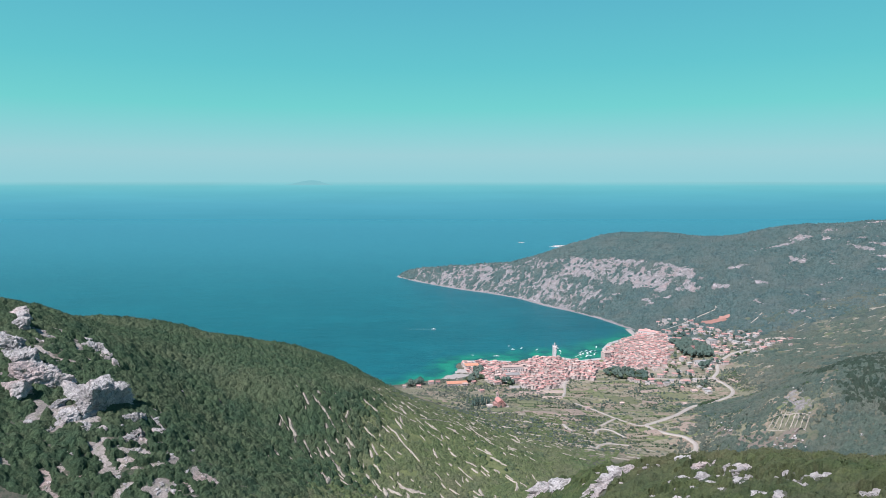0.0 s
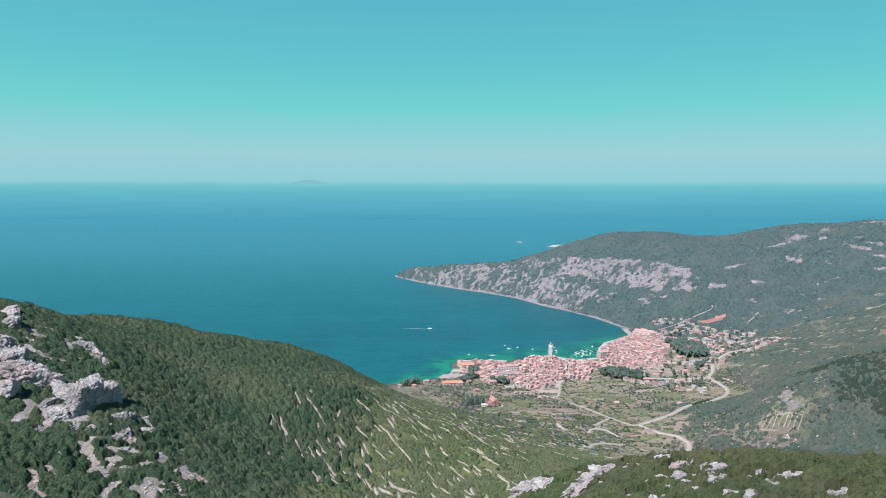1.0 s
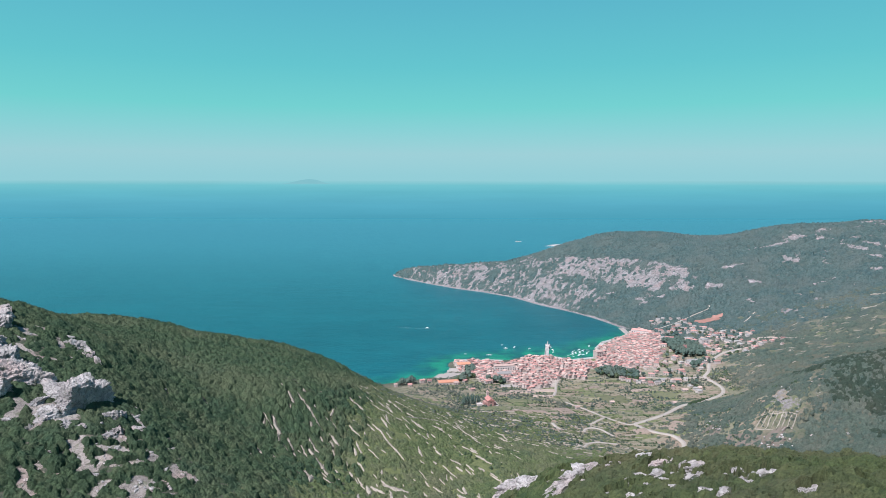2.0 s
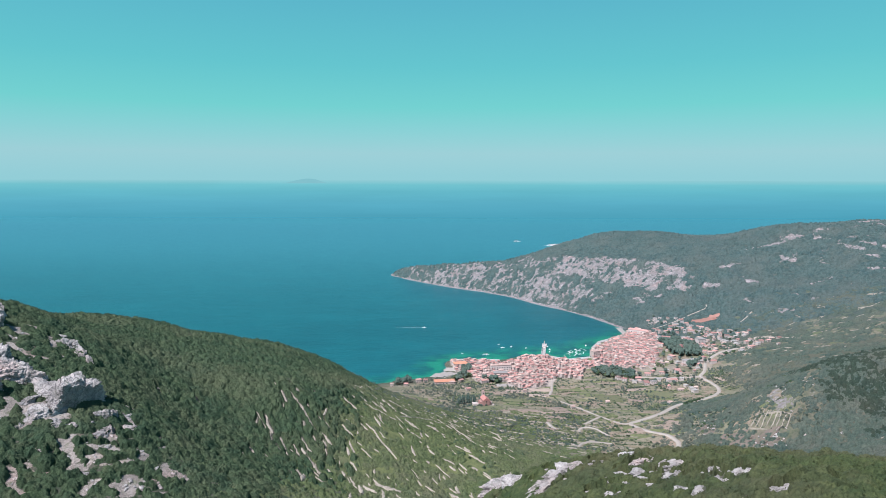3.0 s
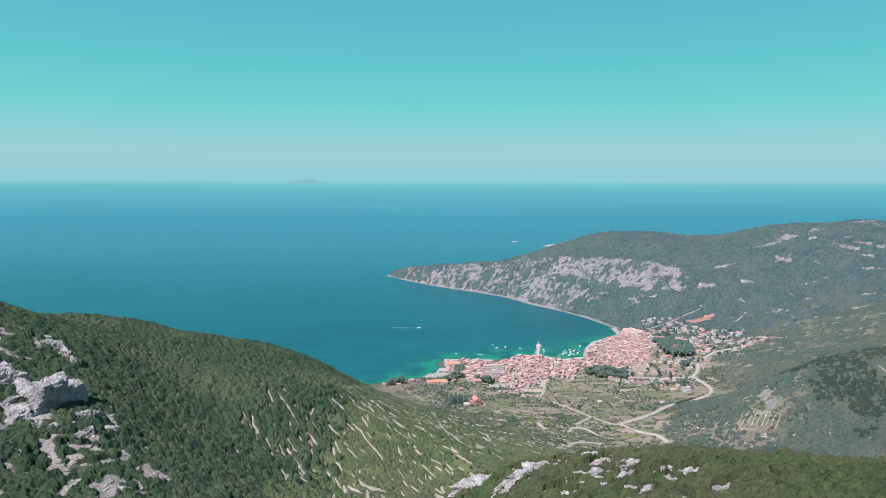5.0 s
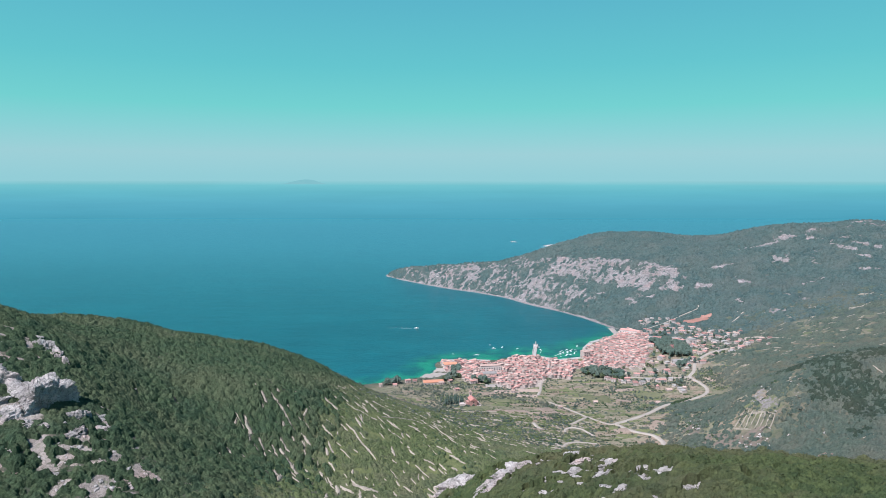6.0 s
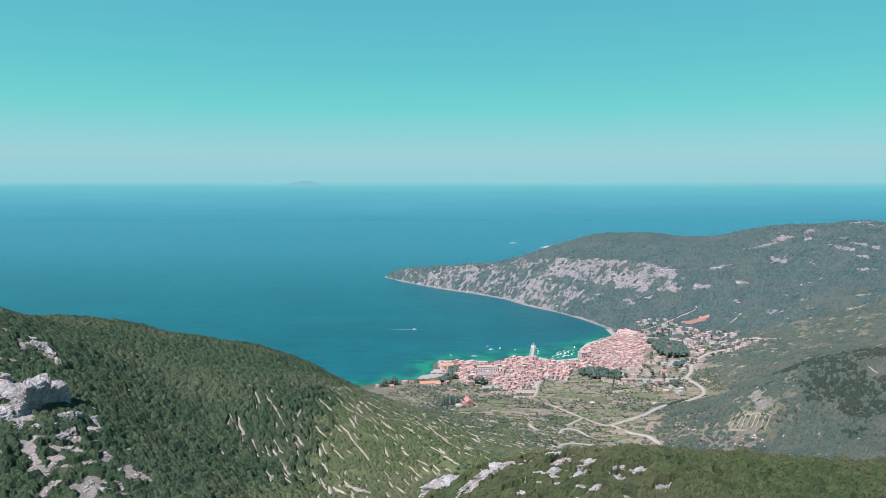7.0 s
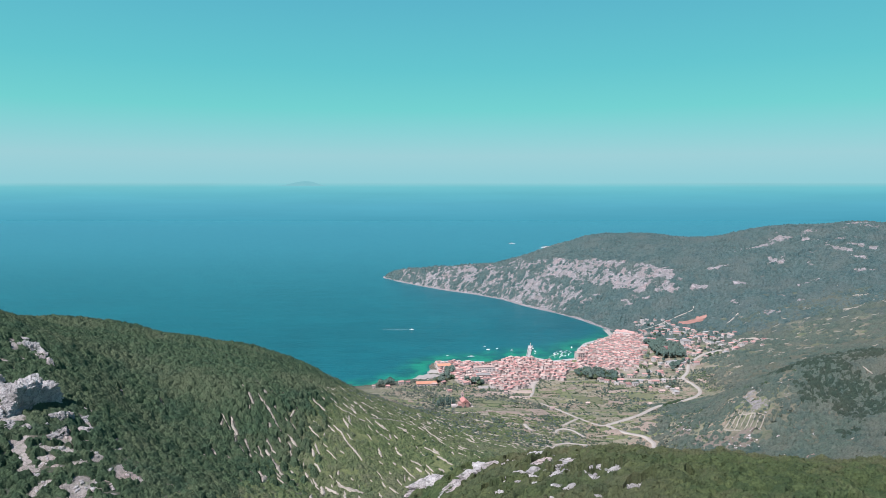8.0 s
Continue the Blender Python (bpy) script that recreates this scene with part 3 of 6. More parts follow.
def canopy(name, area, gap, cell, low, high, lift, cover, mat, seed, label, bare=None, rise=None, sprays=0, category="shrubs", ragged=0.13):
    """Crowns that grow into one another over a stretch of ground, as one mesh; cover gives the chance of a crown, bare keeps ground open."""
    x0, x1, y0, y1 = area
    xs, ys = np.arange(x0, x1, gap), np.arange(y0, y1, gap)
    x, y = [v.ravel() for v in np.meshgrid(xs, ys)]
    g = np.random.default_rng(seed)
    x, y = x + g.uniform(-0.3, 0.3, len(x)) * gap, y + g.uniform(-0.3, 0.3, len(y)) * gap
    ni, nj = int((x1 - x0) / cell) + 4, int((y1 - y0) / cell) + 4
    ci, cj = [v.ravel() for v in np.meshgrid(np.arange(ni), np.arange(nj))]
    cx, cy = x0 + (ci - 1.5 + g.uniform(-0.5, 0.5, len(ci))) * cell, y0 + (cj - 1.5 + g.uniform(-0.5, 0.5, len(cj))) * cell
    radius = (low + (high - low) * g.uniform(size=len(ci)) ** 1.6) * (g.uniform(size=len(ci)) < cover(cx, cy)) * (cx > x0 + high) * (cx < x1 - high) * (cy > y0 + high) * (cy < y1 - high)
    tall, tint = g.uniform(0.75, 1.2, len(ci)) * lift, g.uniform(size=len(ci))
    top, own = np.zeros(len(x)), np.zeros(len(x))
    bx, by = ((x - x0) / cell + 2).astype(int), ((y - y0) / cell + 2).astype(int)
    wob = 0.3 * cell * grain(x, y, cell * 0.7, seed + 3, 2)
    for di in (-1, 0, 1):
        for dj in (-1, 0, 1):
            k = np.clip(by + dj, 0, nj - 1) * ni + np.clip(bx + di, 0, ni - 1)
            d = np.hypot(x - cx[k] + wob, y - cy[k] - wob)
            h = radius[k] * tall[k] * np.sqrt(np.maximum(0, 1 - (d / np.maximum(radius[k], 1e-6)) ** 2))
            own = np.where(h > top, tint[k], own)
            top = np.maximum(top, h)
    if bare is not None:
        top = top * bare(x, y)
    grown = top > 0.12
    lump = top + grown * (0.22 * cell * grain(x, y, cell * 0.9, seed + 5, 3) + ragged * cell * g.normal(size=len(x)))
    z = height(x, y)
    if rise is not None:
        lump = lump + grown * rise(x, y)
    z = np.where(grown, z + np.maximum(lump, 0.1), z - 0.3)
    nx, ny = len(xs), len(ys)
    i = (np.arange(ny - 1)[:, None] * nx + np.arange(nx - 1)[None]).ravel()
    quads = np.c_[i, i + 1, i + 1 + nx, i + nx]
    quads = quads[grown[quads].any(1)]
    used, back_to = np.unique(quads, return_inverse=True)
    verts, faces = np.c_[x, y, z][used], back_to.reshape(-1, 4)
    tris = np.concatenate([faces[:, [0, 1, 2]], faces[:, [0, 2, 3]]])
    shade = own[used]
    if sprays:
        at_ = used[g.integers(0, len(used), sprays)]
        at_ = at_[grown[at_]]
        mid = np.c_[x, y, z][at_] + g.normal(0, 0.2 * cell, (len(at_), 3)) * (1, 1, 0.3)
        d1, d2 = g.normal(size=(len(at_), 3)), g.normal(size=(len(at_), 3))
        d1[:, 2] = 0.8 * np.abs(d1[:, 2])
        reach = cell * g.uniform(0.07, 0.18, (len(at_), 1))
        leaf = np.stack([mid - d2 * reach * 0.5, mid + d2 * reach * 0.5, mid + d1 * reach], 1).reshape(-1, 3)
        tris = np.concatenate([tris, np.arange(len(leaf)).reshape(-1, 3) + len(verts)])
        verts, shade = np.concatenate([verts, leaf]), np.concatenate([shade, np.repeat(own[at_], 3)])
    ob = mesh_of(name, verts, tris, mat, False)
    paint(ob, "crown", shade)
    return tagged(ob, label, category, kind="stuff")


def scatter(x0, x1, y0, y1, cell, seed):
    """A jittered grid over a stretch of the plan."""
    g = np.random.default_rng(seed)
    x, y = [v.ravel() for v in np.meshgrid(np.arange(x0, x1, cell), np.arange(y0, y1, cell))]
    return x + g.uniform(-0.6, 0.6, len(x)) * cell, y + g.uniform(-0.6, 0.6, len(y)) * cell, g


def inside(x, y, poly):
    hit = np.zeros(len(x), bool)
    for (ax, ay), (bx, by) in zip(poly, poly[1:] + poly[:1]):
        cross = (ay > y) != (by > y)
        hit ^= cross & (x < (bx - ax) * (y - ay) / (by - ay + 1e-12) + ax)
    return hit


# ---- lines of the plan: roads, stone rows, town ----
ROADS = {}
ROADS["main"] = ([(543, 1094), (507, 1080), (464, 1035), (442, 991), (427, 968), (432, 940), (431, 911), (408, 879), (362, 849), (343, 840), (305, 800), (270, 773), (255, 763), (260, 750), (270, 739), (287, 727), (292, 713), (292, 700), (280, 680), (240, 650), (205, 640)], 5.0)
ROADS["old"] = ([(255, 763), (242, 764), (224, 790), (211, 815), (197, 840), (185, 859)], 2.7)
ROADS["lane"] = ([(196, 758), (212, 777), (224, 790)], 2.7)
ROADS["hairpin"] = ([(183, 728), (186, 739), (195, 747), (206, 743), (213, 729), (218, 721)], 2.7)
ROADS["bend"] = ([(162, 677), (168, 667), (177, 685), (191, 695), (214, 696)], 2.7)
ROADS["track"] = ([(148, 750), (151, 735), (155, 729)], 4.0)
ROADS["hill"] = ([(595, 1357), (589, 1347), (559, 1341), (530, 1329), (501, 1314), (458, 1292)], 1.7)
ROADS["upper"] = ([(656, 1278), (638, 1265), (623, 1256)], 1.7)
ROADS["hamlet"] = ([(577, 1109), (590, 1130), (605, 1158), (614, 1156), (641, 1138), (660, 1105)], 2.7)
ROADS["town_lane"] = ([(192, 969), (184, 926), (175, 892)], 4.0)
ROADS["cross_lane"] = ([(330, 985), (380, 972), (427, 968)], 4.0)
OLD_TOWN = [(32, 1102), (90, 1096), (122, 1074), (177, 1128), (206, 1124), (246, 1092), (286, 1092), (306, 1180), (346, 1226), (396, 1292), (437, 1325),
            (450, 1240), (388, 1062), (318, 1018), (262, 1040), (240, 978), (204, 986), (186, 946), (140, 920), (102, 970), (84, 946), (70, 966), (66, 998), (40, 1034)]
SUBURB = [(458, 1372), (530, 1330), (560, 1240), (612, 1200), (580, 1090), (480, 1030), (392, 905), (318, 950), (262, 985), (318, 1018), (388, 1062), (450, 1240)]
PARK = [(434, 1182), (470, 1188), (486, 1152), (470, 1072), (438, 1072), (424, 1100)]
GROVE = [(276, 1030), (306, 1022), (330, 1000), (324, 972), (286, 984), (262, 1010)]
EARTHWORKS = [(538, 1322), (602, 1324), (610, 1308), (590, 1292), (548, 1296)]
PLOTS = [(364, 690), (388, 706), (405, 675), (395, 654), (366, 668)]
STONE_ROWS = [((-48, 527), (-19, 494), 2.6), ((-66, 512), (-56, 503), 2.4), ((-106, 520), (-84, 494), 2.0), ((-86, 518), (-74, 501), 1.8), ((-80, 495), (-69, 485), 2.8),
              ((-94, 484), (-84, 472), 2.2), ((-50, 566), (-25, 562), 1.8), ((30, 612), (57, 566), 2.4), ((-58, 496), (-52, 486), 3.0), ((-85, 466), (-70, 448), 3.2),
              ((-77, 478), (-66, 473), 2.4), ((-22, 573), (8, 613), 1.6), ((10, 610), (28, 604), 2.2), ((-33, 456), (-13, 452), 4.0), ((-14, 552), (-1, 545), 2.6)]


def more_rows(seed):
    """Lesser rubble rows that run down the terraced slope side by side."""
    g = np.random.default_rng(seed)
    rows = []
    for cx in np.arange(-128, 90, 9.5):
        for cy in np.arange(430, 735, 15.0):
            x, y = cx + g.uniform(-5, 5), cy + g.uniform(-7, 7)
            if x < -122 + (y - 430) * 0.15 - 25 or y > 728 - 0.35 * max(0, x) or x > 88 or (y > 560 and x < -72):
                continue
            if g.uniform() < 0.30:
                continue
            a = radians(g.normal(-50, 16) + (y - 520) * 0.12)
            h = 1.5 + 7.0 * g.uniform() ** 1.5
            rows.append(((x - h * math.cos(a), y - h * math.sin(a)), (x + h * math.cos(a), y + h * math.sin(a)), 1.2 + 2.6 * g.uniform() ** 1.5))
    return rows


def terraces(seed):
    """Low walls along the terraces of the valley and of the flats behind the town."""
    g = np.random.default_rng(seed)
    rows = []
    for _ in range(430):
        x, y = g.uniform(60, 900), g.uniform(620, 1290)
        if (y < 800 and x < 300) or (x > 470 and y > 870 and x < 0.72 * y + 40):
            h, a = g.uniform(3, 14 if x < 470 else 8), radians(g.normal(4, 22))
            rows.append(((x - h * math.cos(a), y - h * math.sin(a)), (x + h * math.cos(a), y + h * math.sin(a)), 1.1 + 1.5 * g.uniform() ** 2))
    return rows


TERRACES = terraces(15)
_g = np.random.default_rng(18)
for _ in range(70):
    _cx, _cy, _h, _a = _g.uniform(20, 230), _g.uniform(600, 800), _g.uniform(3, 11), radians(_g.normal(-12, 14))
    TERRACES.append(((_cx - _h * math.cos(_a), _cy - _h * math.sin(_a)), (_cx + _h * math.cos(_a), _cy + _h * math.sin(_a)), 0.9 + 1.3 * _g.uniform() ** 2))
ALL_ROWS = STONE_ROWS + more_rows(5)


def kept_clear(x, y):
    """0 where roads, rubble rows and houses lie, else 1."""
    keep = np.ones(len(x))
    for line, w in ROADS.values():
        keep *= from_line(x, y, line) > w / 2 + 2.0
    return keep


def off_rows(x, y, gap, rows=None):
    keep = np.ones(len(x), bool)
    for a, b, w in rows or ALL_ROWS:
        r = w / 2 + gap
        near = np.where((x > min(a[0], b[0]) - r) & (x < max(a[0], b[0]) + r) & (y > min(a[1], b[1]) - r) & (y < max(a[1], b[1]) + r))[0]
        keep[near] &= from_line(x[near], y[near], [a, b]) > r
    return keep


_town = inside(_x, _y, OLD_TOWN) * 1.0 + 0.35 * inside(_x, _y, SUBURB) * (grain(_x, _y, 30, 81, 3) > 0.1)
paint(ground, "paved", np.clip(_town, 0, 1))


def sizes(g, n, low, high):
    """Mostly small crowns, a few large ones."""
    return low + (high - low) * g.uniform(size=n) ** 2.2


NEAR_ROCKS = [(49, 250, 2, 50), (40.4, 236.2, 4.8, 40), (44.6, 228.8, 4.2, 55), (47.2, 227, 2.1, 60), (50.1, 196.9, 2.7, 30), (53.1, 202.9, 3.6, 25), (57.2, 207.1, 3.4, 45), (61, 210.2, 3.8, 20), (64.4, 209.4, 3.4, 50), (68.1, 203.7, 1.4, 35), (55.8, 217.7, 2, 60),
              (70.8, 199, 1.4, 40), (77.9, 194.4, 3.1, 55), (75.4, 180.8, 2.1, 60), (79.2, 182.8, 2, 30), (69.6, 174.7, 2.2, 25), (73.7, 170, 2.2, 45), (71.9, 161.2, 1.5, 20), (66.6, 176.5, 1.3, 50), (64.6, 166.7, 1.1, 35), (62.5, 159.9, 1.5, 60), (59, 168.4, 1.5, 40),
              (60.9, 164.6, 1.1, 55), (81.2, 171.3, 2.2, 60), (83.1, 166.5, 3.1, 30), (86.5, 177.2, 1.4, 25), (79.8, 156.7, 1.3, 45), (74.3, 141.9, 1.4, 20), (85.3, 152, 1.8, 50), (85.9, 147.1, 1.1, 35), (86.9, 143.3, 1.5, 60), (89.5, 144.3, 1.5, 40), (83.6, 153.9, 1, 55),
              (76.2, 136.2, 1.7, 60), (87.5, 124.8, 1.7, 30), (90.2, 124.9, 1.5, 25), (97.6, 120.1, 1, 45), (82.7, 142.2, 1, 20), (83.9, 139.3, 0.8, 50), (75.8, 165.3, 1, 35), (72.8, 180.7, 1.3, 60), (58.4, 197.4, 1.1, 40), (67.8, 164, 1, 55), (82.5, 182.9, 1.1, 60),
              (76.4, 156.6, 1, 30)]
PLOT_WALLS = [((363, 681), (384, 701)), ((368, 679), (388, 698)), ((371, 674), (390, 693)), ((376, 672), (393, 688)), ((379, 667), (396, 684)), ((383, 664), (398, 680)),
              ((387, 661), (401, 676)), ((391, 657), (404, 673)), ((379, 696), (392, 683)), ((389, 690), (404, 671)), ((363, 681), (376, 668)), ((446, 590), (462, 592)), ((520, 690), (522, 676))]


def near_stones(seed):
    """Small stones that lie about the larger rocks of the near hill."""
    g = np.random.default_rng(seed)
    out = []
    for x, y, s, t in NEAR_ROCKS:
        for _ in range(2):
            a, d = radians(t + g.normal(0, 25)), g.choice((-1, 1)) * (s + g.uniform(0.5, 6))
            out.append((x + d * math.cos(a) + g.normal(0, 1), y + d * math.sin(a) + g.normal(0, 1), 0.5 + 1.1 * g.uniform() ** 2, t + g.normal(0, 20)))
    return out


NEAR_STONES = near_stones(6)
# near hill under the eye
def near_cover(x, y):
    return (rockiness(x, y, height(x, y)) < 0.5) * (y < 222 + np.maximum(0, 62 - x) * 0.9) * 0.97


def near_bare(x, y):
    open_ = np.ones(len(x))
    for rx, ry, rs, _ in NEAR_ROCKS:
        open_ *= np.hypot(x - rx, (y - ry + 0.8 * rs) / 1.5) > rs * (0.95 + 0.25 * grain(x, y, 2.5, 57, 2)) + 0.1
    for rx, ry, rs, _ in NEAR_STONES:
        open_ *= np.hypot(x - rx, (y - ry + 0.8 * rs) / 1.7) > rs + 0.2
    return open_


canopy("macchia", (8, 205, 98, 285), 0.45, 1.7, 0.95, 2.4, 1.05, near_cover, NEAR_LEAVES, 12, "low dark green macchia heaped over the near hill", near_bare,
       lambda x, y: 1.8 * grain(x, y, 5.5, 61, 2) + 0.9 * grain(x, y, 18, 62, 2), 90000, ragged=0.07)


# western slope
def west_cover(x, y):
    r = rockiness(x, y, height(x, y))
    far = step(x + 10 * grain(x, y, 25, 53, 2) + 0.2 * np.maximum(0, 480 - y), -98, -50)
    return (1 - step(r, 0.36, 0.48)) * (grain(x, y, 10, 65, 3) > -0.66) * (1 - 0.9 * far) * (y < 722 + 0.25 * -x) * (x > -0.72 * y - 18)


canopy("macchia", (-345, -45, 300, 775), 0.85, 2.7, 1.3, 3.6, 1.0, west_cover, MACCHIA, 22, "dense green macchia and holm oak on the western slope",
       lambda x, y: off_rows(x, y, 0.5) * (scree(x, y) < 0.32), lambda x, y: 1.0 * grain(x, y, 9, 68, 2) + 2.4 * grain(x, y, 34, 63, 2), 200000)
# pines along the end of the western crest
x, y, g = scatter(-190, -55, 670, 775, 3.0, 23)
d = from_line(x, y, [(-185, 695), (-128, 712), (-83, 722), (-70, 752)])
keep = (d < 20 + 8 * grain(x, y, 18, 58, 2)) & (g.uniform(size=len(x)) < 0.8) & (x < -62)
x, y = x[keep], y[keep]
scrub("pines", x, y, sizes(g, len(x), 1.2, 2.0), g.uniform(1.6, 2.4, len(x)), PARK_LEAVES, 6, 3, 8, 24, "close-set dark green pines along the crest")


# terraced slope
def terrace_cover(x, y):
    return (0.9 - 0.5 * step(y, 590, 700) * step(x, 0, 60)) * step(x + 8 * grain(x, y, 25, 53, 2) + 0.2 * np.maximum(0, 480 - y), -100, -68) * (1 - 0.5 * step(x, 90, 150)) * (kept_clear(x, y) > 0) * (x < 62 + 0.5 * (y - 400)) * (grain(x, y, 14, 66, 3) > -0.42)


canopy("macchia", (-150, 250, 330, 795), 0.9, 2.1, 0.8, 2.4, 0.65, terrace_cover, GARRIGUE, 26, "low yellow-green garrigue between the stone rows",
       lambda x, y: off_rows(x, y, 0.35) * off_rows(x, y + 1.2, 0.8, TERRACES) * (kept_clear(x, y) > 0), lambda x, y: 0.4 * grain(x, y, 8, 60, 2), 60000)
x, y, g = scatter(-130, 110, 420, 740, 6.0, 27)
keep = off_rows(x, y, 1.2) & (grain(x, y, 45, 59, 3) > 0.1 + 0.2 * g.normal(size=len(x)))
x, y = x[keep], y[keep]
scrub("shrubs", x, y, sizes(g, len(x), 0.9, 2.2), g.uniform(0.7, 1.1, len(x)), MACCHIA, 6, 3, 10, 28, "dark green bushes dotted over the terraces")
# valley floor
x, y, g = scatter(-60, 480, 660, 1010, 3.0, 31)
z = height(x, y)
thick = grain(x, y, 60, 71, 4, 0.6) + 0.35 * step(disc(x, y, 180, 870, 90, 60), 0, 0.4)
keep = (thick > 0.08 + 0.16 * g.normal(size=len(x))) & (rockiness(x, y, z) < 0.45) & (kept_clear(x, y) > 0) & ~inside(x, y, OLD_TOWN)
keep &= (g.uniform(size=len(x)) < 0.8)
x, y = x[keep], y[keep]
scrub("macchia", x, y, sizes(g, len(x), 0.7, 2.6), g.uniform(0.6, 1.1, len(x)), KNOLL, 6, 2, 5, 32, "scattered shrubs and olive trees on the valley floor")


# eastern knoll and flats behind it
def knoll_cover(x, y):
    z = height(x, y)
    c = (1 - step(rockiness(x, y, z), 0.28, 0.44)) * (grain(x, y, 22, 73, 4, 0.65) > -0.12 - 0.1 * (y < 800) - 0.4 * (y < 640)) * (kept_clear(x, y) > 0)
    c = c * ~inside(x, y, OLD_TOWN) * (1 - 0.65 * inside(x, y, SUBURB)) * (x < 0.72 * y + 60) * off_rows(x, y, 0.8, TERRACES)
    low = np.maximum(step(z, 18, 34), np.maximum(step(x, 450, 490), step(x, 325, 345) * (y < 860)))
    stony = np.maximum(disc(x, y, 352, 664, 36, 24, -35), disc(x, y, 334, 716, 22, 17, 30)) > 0.1
    return c * low * (1 - 0.6 * stony) * (1 - 0.9 * inside(x, y, PLOTS)) * 0.93


def knoll_bare(x, y):
    open_ = off_rows(x, y, 0.6, TERRACES) * off_rows(x + 1.6, y + 3.2, 1.2, TERRACES) * (kept_clear(x, y) > 0)
    open_ = open_ * ((grain(x * 0.6, y * 1.3, 9, 56, 2) < 0.34) | (y < 830))
    for a, b in PLOT_WALLS:
        open_ = open_ * (from_line(x, y, [a, b]) > 1.6)
    return open_


canopy("macchia", (265, 930, 440, 1260), 1.3, 2.9, 1.1, 3.2, 0.95, knoll_cover, KNOLL, 42, "grey-green scrub on the eastern knoll and flats", knoll_bare,
       lambda x, y: 0.9 * grain(x, y, 12, 69, 2))


# holm oaks on the shaded side of the knoll
def oak_cover(x, y):
    return step(grain(x, y, 38, 74, 3) + 0.5 * step(disc(x, y, 515, 690, 90, 110), 0, 0.5), 0.22, 0.5) * (x < 0.72 * y + 60)


canopy("holm_oaks", (440, 640, 560, 900), 1.2, 3.4, 1.7, 3.6, 1.1, oak_cover, OAK_LEAVES, 44, "dark green holm oaks on the knoll", category="trees")


# far woods
def wood_cover(x, y):
    z = height(x, y)
    c = np.maximum(1 - step(rockiness(x, y, z), 0.36, 0.5), 0.06) * (z > 4) * (grain(x, y, 60, 75, 4, 0.6) > -0.6) * (grain(x, y, 16, 77, 2) > -0.42) * (kept_clear(x, y) > 0)
    c = c * ~inside(x, y, OLD_TOWN) * (1 - 0.6 * inside(x, y, SUBURB)) * ~inside(x, y, EARTHWORKS)
    return c * (x < 0.72 * y + 60) * (y < 2050 + 0.35 * (550 - x)) * off_rows(x, y, 1.0, TERRACES)


canopy("woods", (-150, 1300, 1180, 2140), 2.1, 3.9, 1.5, 4.2, 0.95, wood_cover, HAZY_PINE, 52, "dark green pine and macchia woods on the headland hills",
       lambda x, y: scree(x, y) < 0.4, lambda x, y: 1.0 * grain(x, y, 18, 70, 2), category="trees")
# bushes on the bank below the main road, placed to hide it from the camera
g = np.random.default_rng(84)
t = g.uniform(0, 1, 46)
x, y = 351 + 36 * t + g.normal(0, 1.0, 46), 841 + 27 * t + g.normal(0, 1.0, 46)
scrub("bank_shrubs", x, y, g.uniform(1.6, 3.0, 46), g.uniform(0.9, 1.4, 46), MACCHIA, 7, 3, 14, 85, "dense green bushes on the bank below the road")
# hedges along the field edges
g = np.random.default_rng(88)
hx, hy = [], []
for i in range(340):
    cx, cy, h = g.uniform(20, 470), g.uniform(680, 1000), g.uniform(5, 16)
    a = radians(g.choice((8, 8, 8, 98)) + g.normal(0, 8))
    t = np.arange(-h, h, 1.7)
    hx.append(cx + t * math.cos(a) + g.normal(0, 0.4, len(t)))
    hy.append(cy + t * math.sin(a) + g.normal(0, 0.4, len(t)))
x, y = np.concatenate(hx), np.concatenate(hy)
keep = (kept_clear(x, y) > 0) & ~inside(x, y, OLD_TOWN) & (g.uniform(size=len(x)) < 0.85)
x, y = x[keep], y[keep]
scrub("hedge_shrubs", x, y, sizes(g, len(x), 0.7, 2.0), g.uniform(0.7, 1.2, len(x)), MACCHIA, 6, 2, 4, 89, "lines of dark green shrubs along the field edges")


# ---- solids ----
def box(bm, x0, x1, y0, y1, z0, z1, taper=0.0):
    """An upright box; taper draws its top in."""
    v = [bm.verts.new(p) for p in ((x0, y0, z0), (x1, y0, z0), (x1, y1, z0), (x0, y1, z0),
                                   (x0 + taper, y0 + taper, z1), (x1 - taper, y0 + taper, z1), (x1 - taper, y1 - taper, z1), (x0 + taper, y1 - taper, z1))]
    for f in ((3, 2, 1, 0), (4, 5, 6, 7), (0, 1, 5, 4), (1, 2, 6, 5), (2, 3, 7, 6), (3, 0, 4, 7)):
        bm.faces.new([v[i] for i in f])
    return v


def gable(bm, x0, x1, y0, y1, z0, rise, hip=0.0, thick=0.22):
    """A roof with its ridge along x and a thickness; hip draws the ridge's ends in."""
    ym = (y0 + y1) / 2
    low = [(x0, y0, z0), (x1, y0, z0), (x1, y1, z0), (x0, y1, z0)]
    top = [(x0, y0, z0 + thick), (x1, y0, z0 + thick), (x1, y1, z0 + thick), (x0, y1, z0 + thick), (x0 + hip, ym, z0 + rise + thick), (x1 - hip, ym, z0 + rise + thick)]
    v = [bm.verts.new(p) for p in low + top]
    for f in ((3, 2, 1, 0), (0, 1, 5, 4), (1, 2, 6, 5), (2, 3, 7, 6), (3, 0, 4, 7), (4, 5, 9, 8), (6, 7, 8, 9), (5, 6, 9), (7, 4, 8)):
        bm.faces.new([v[i] for i in f])


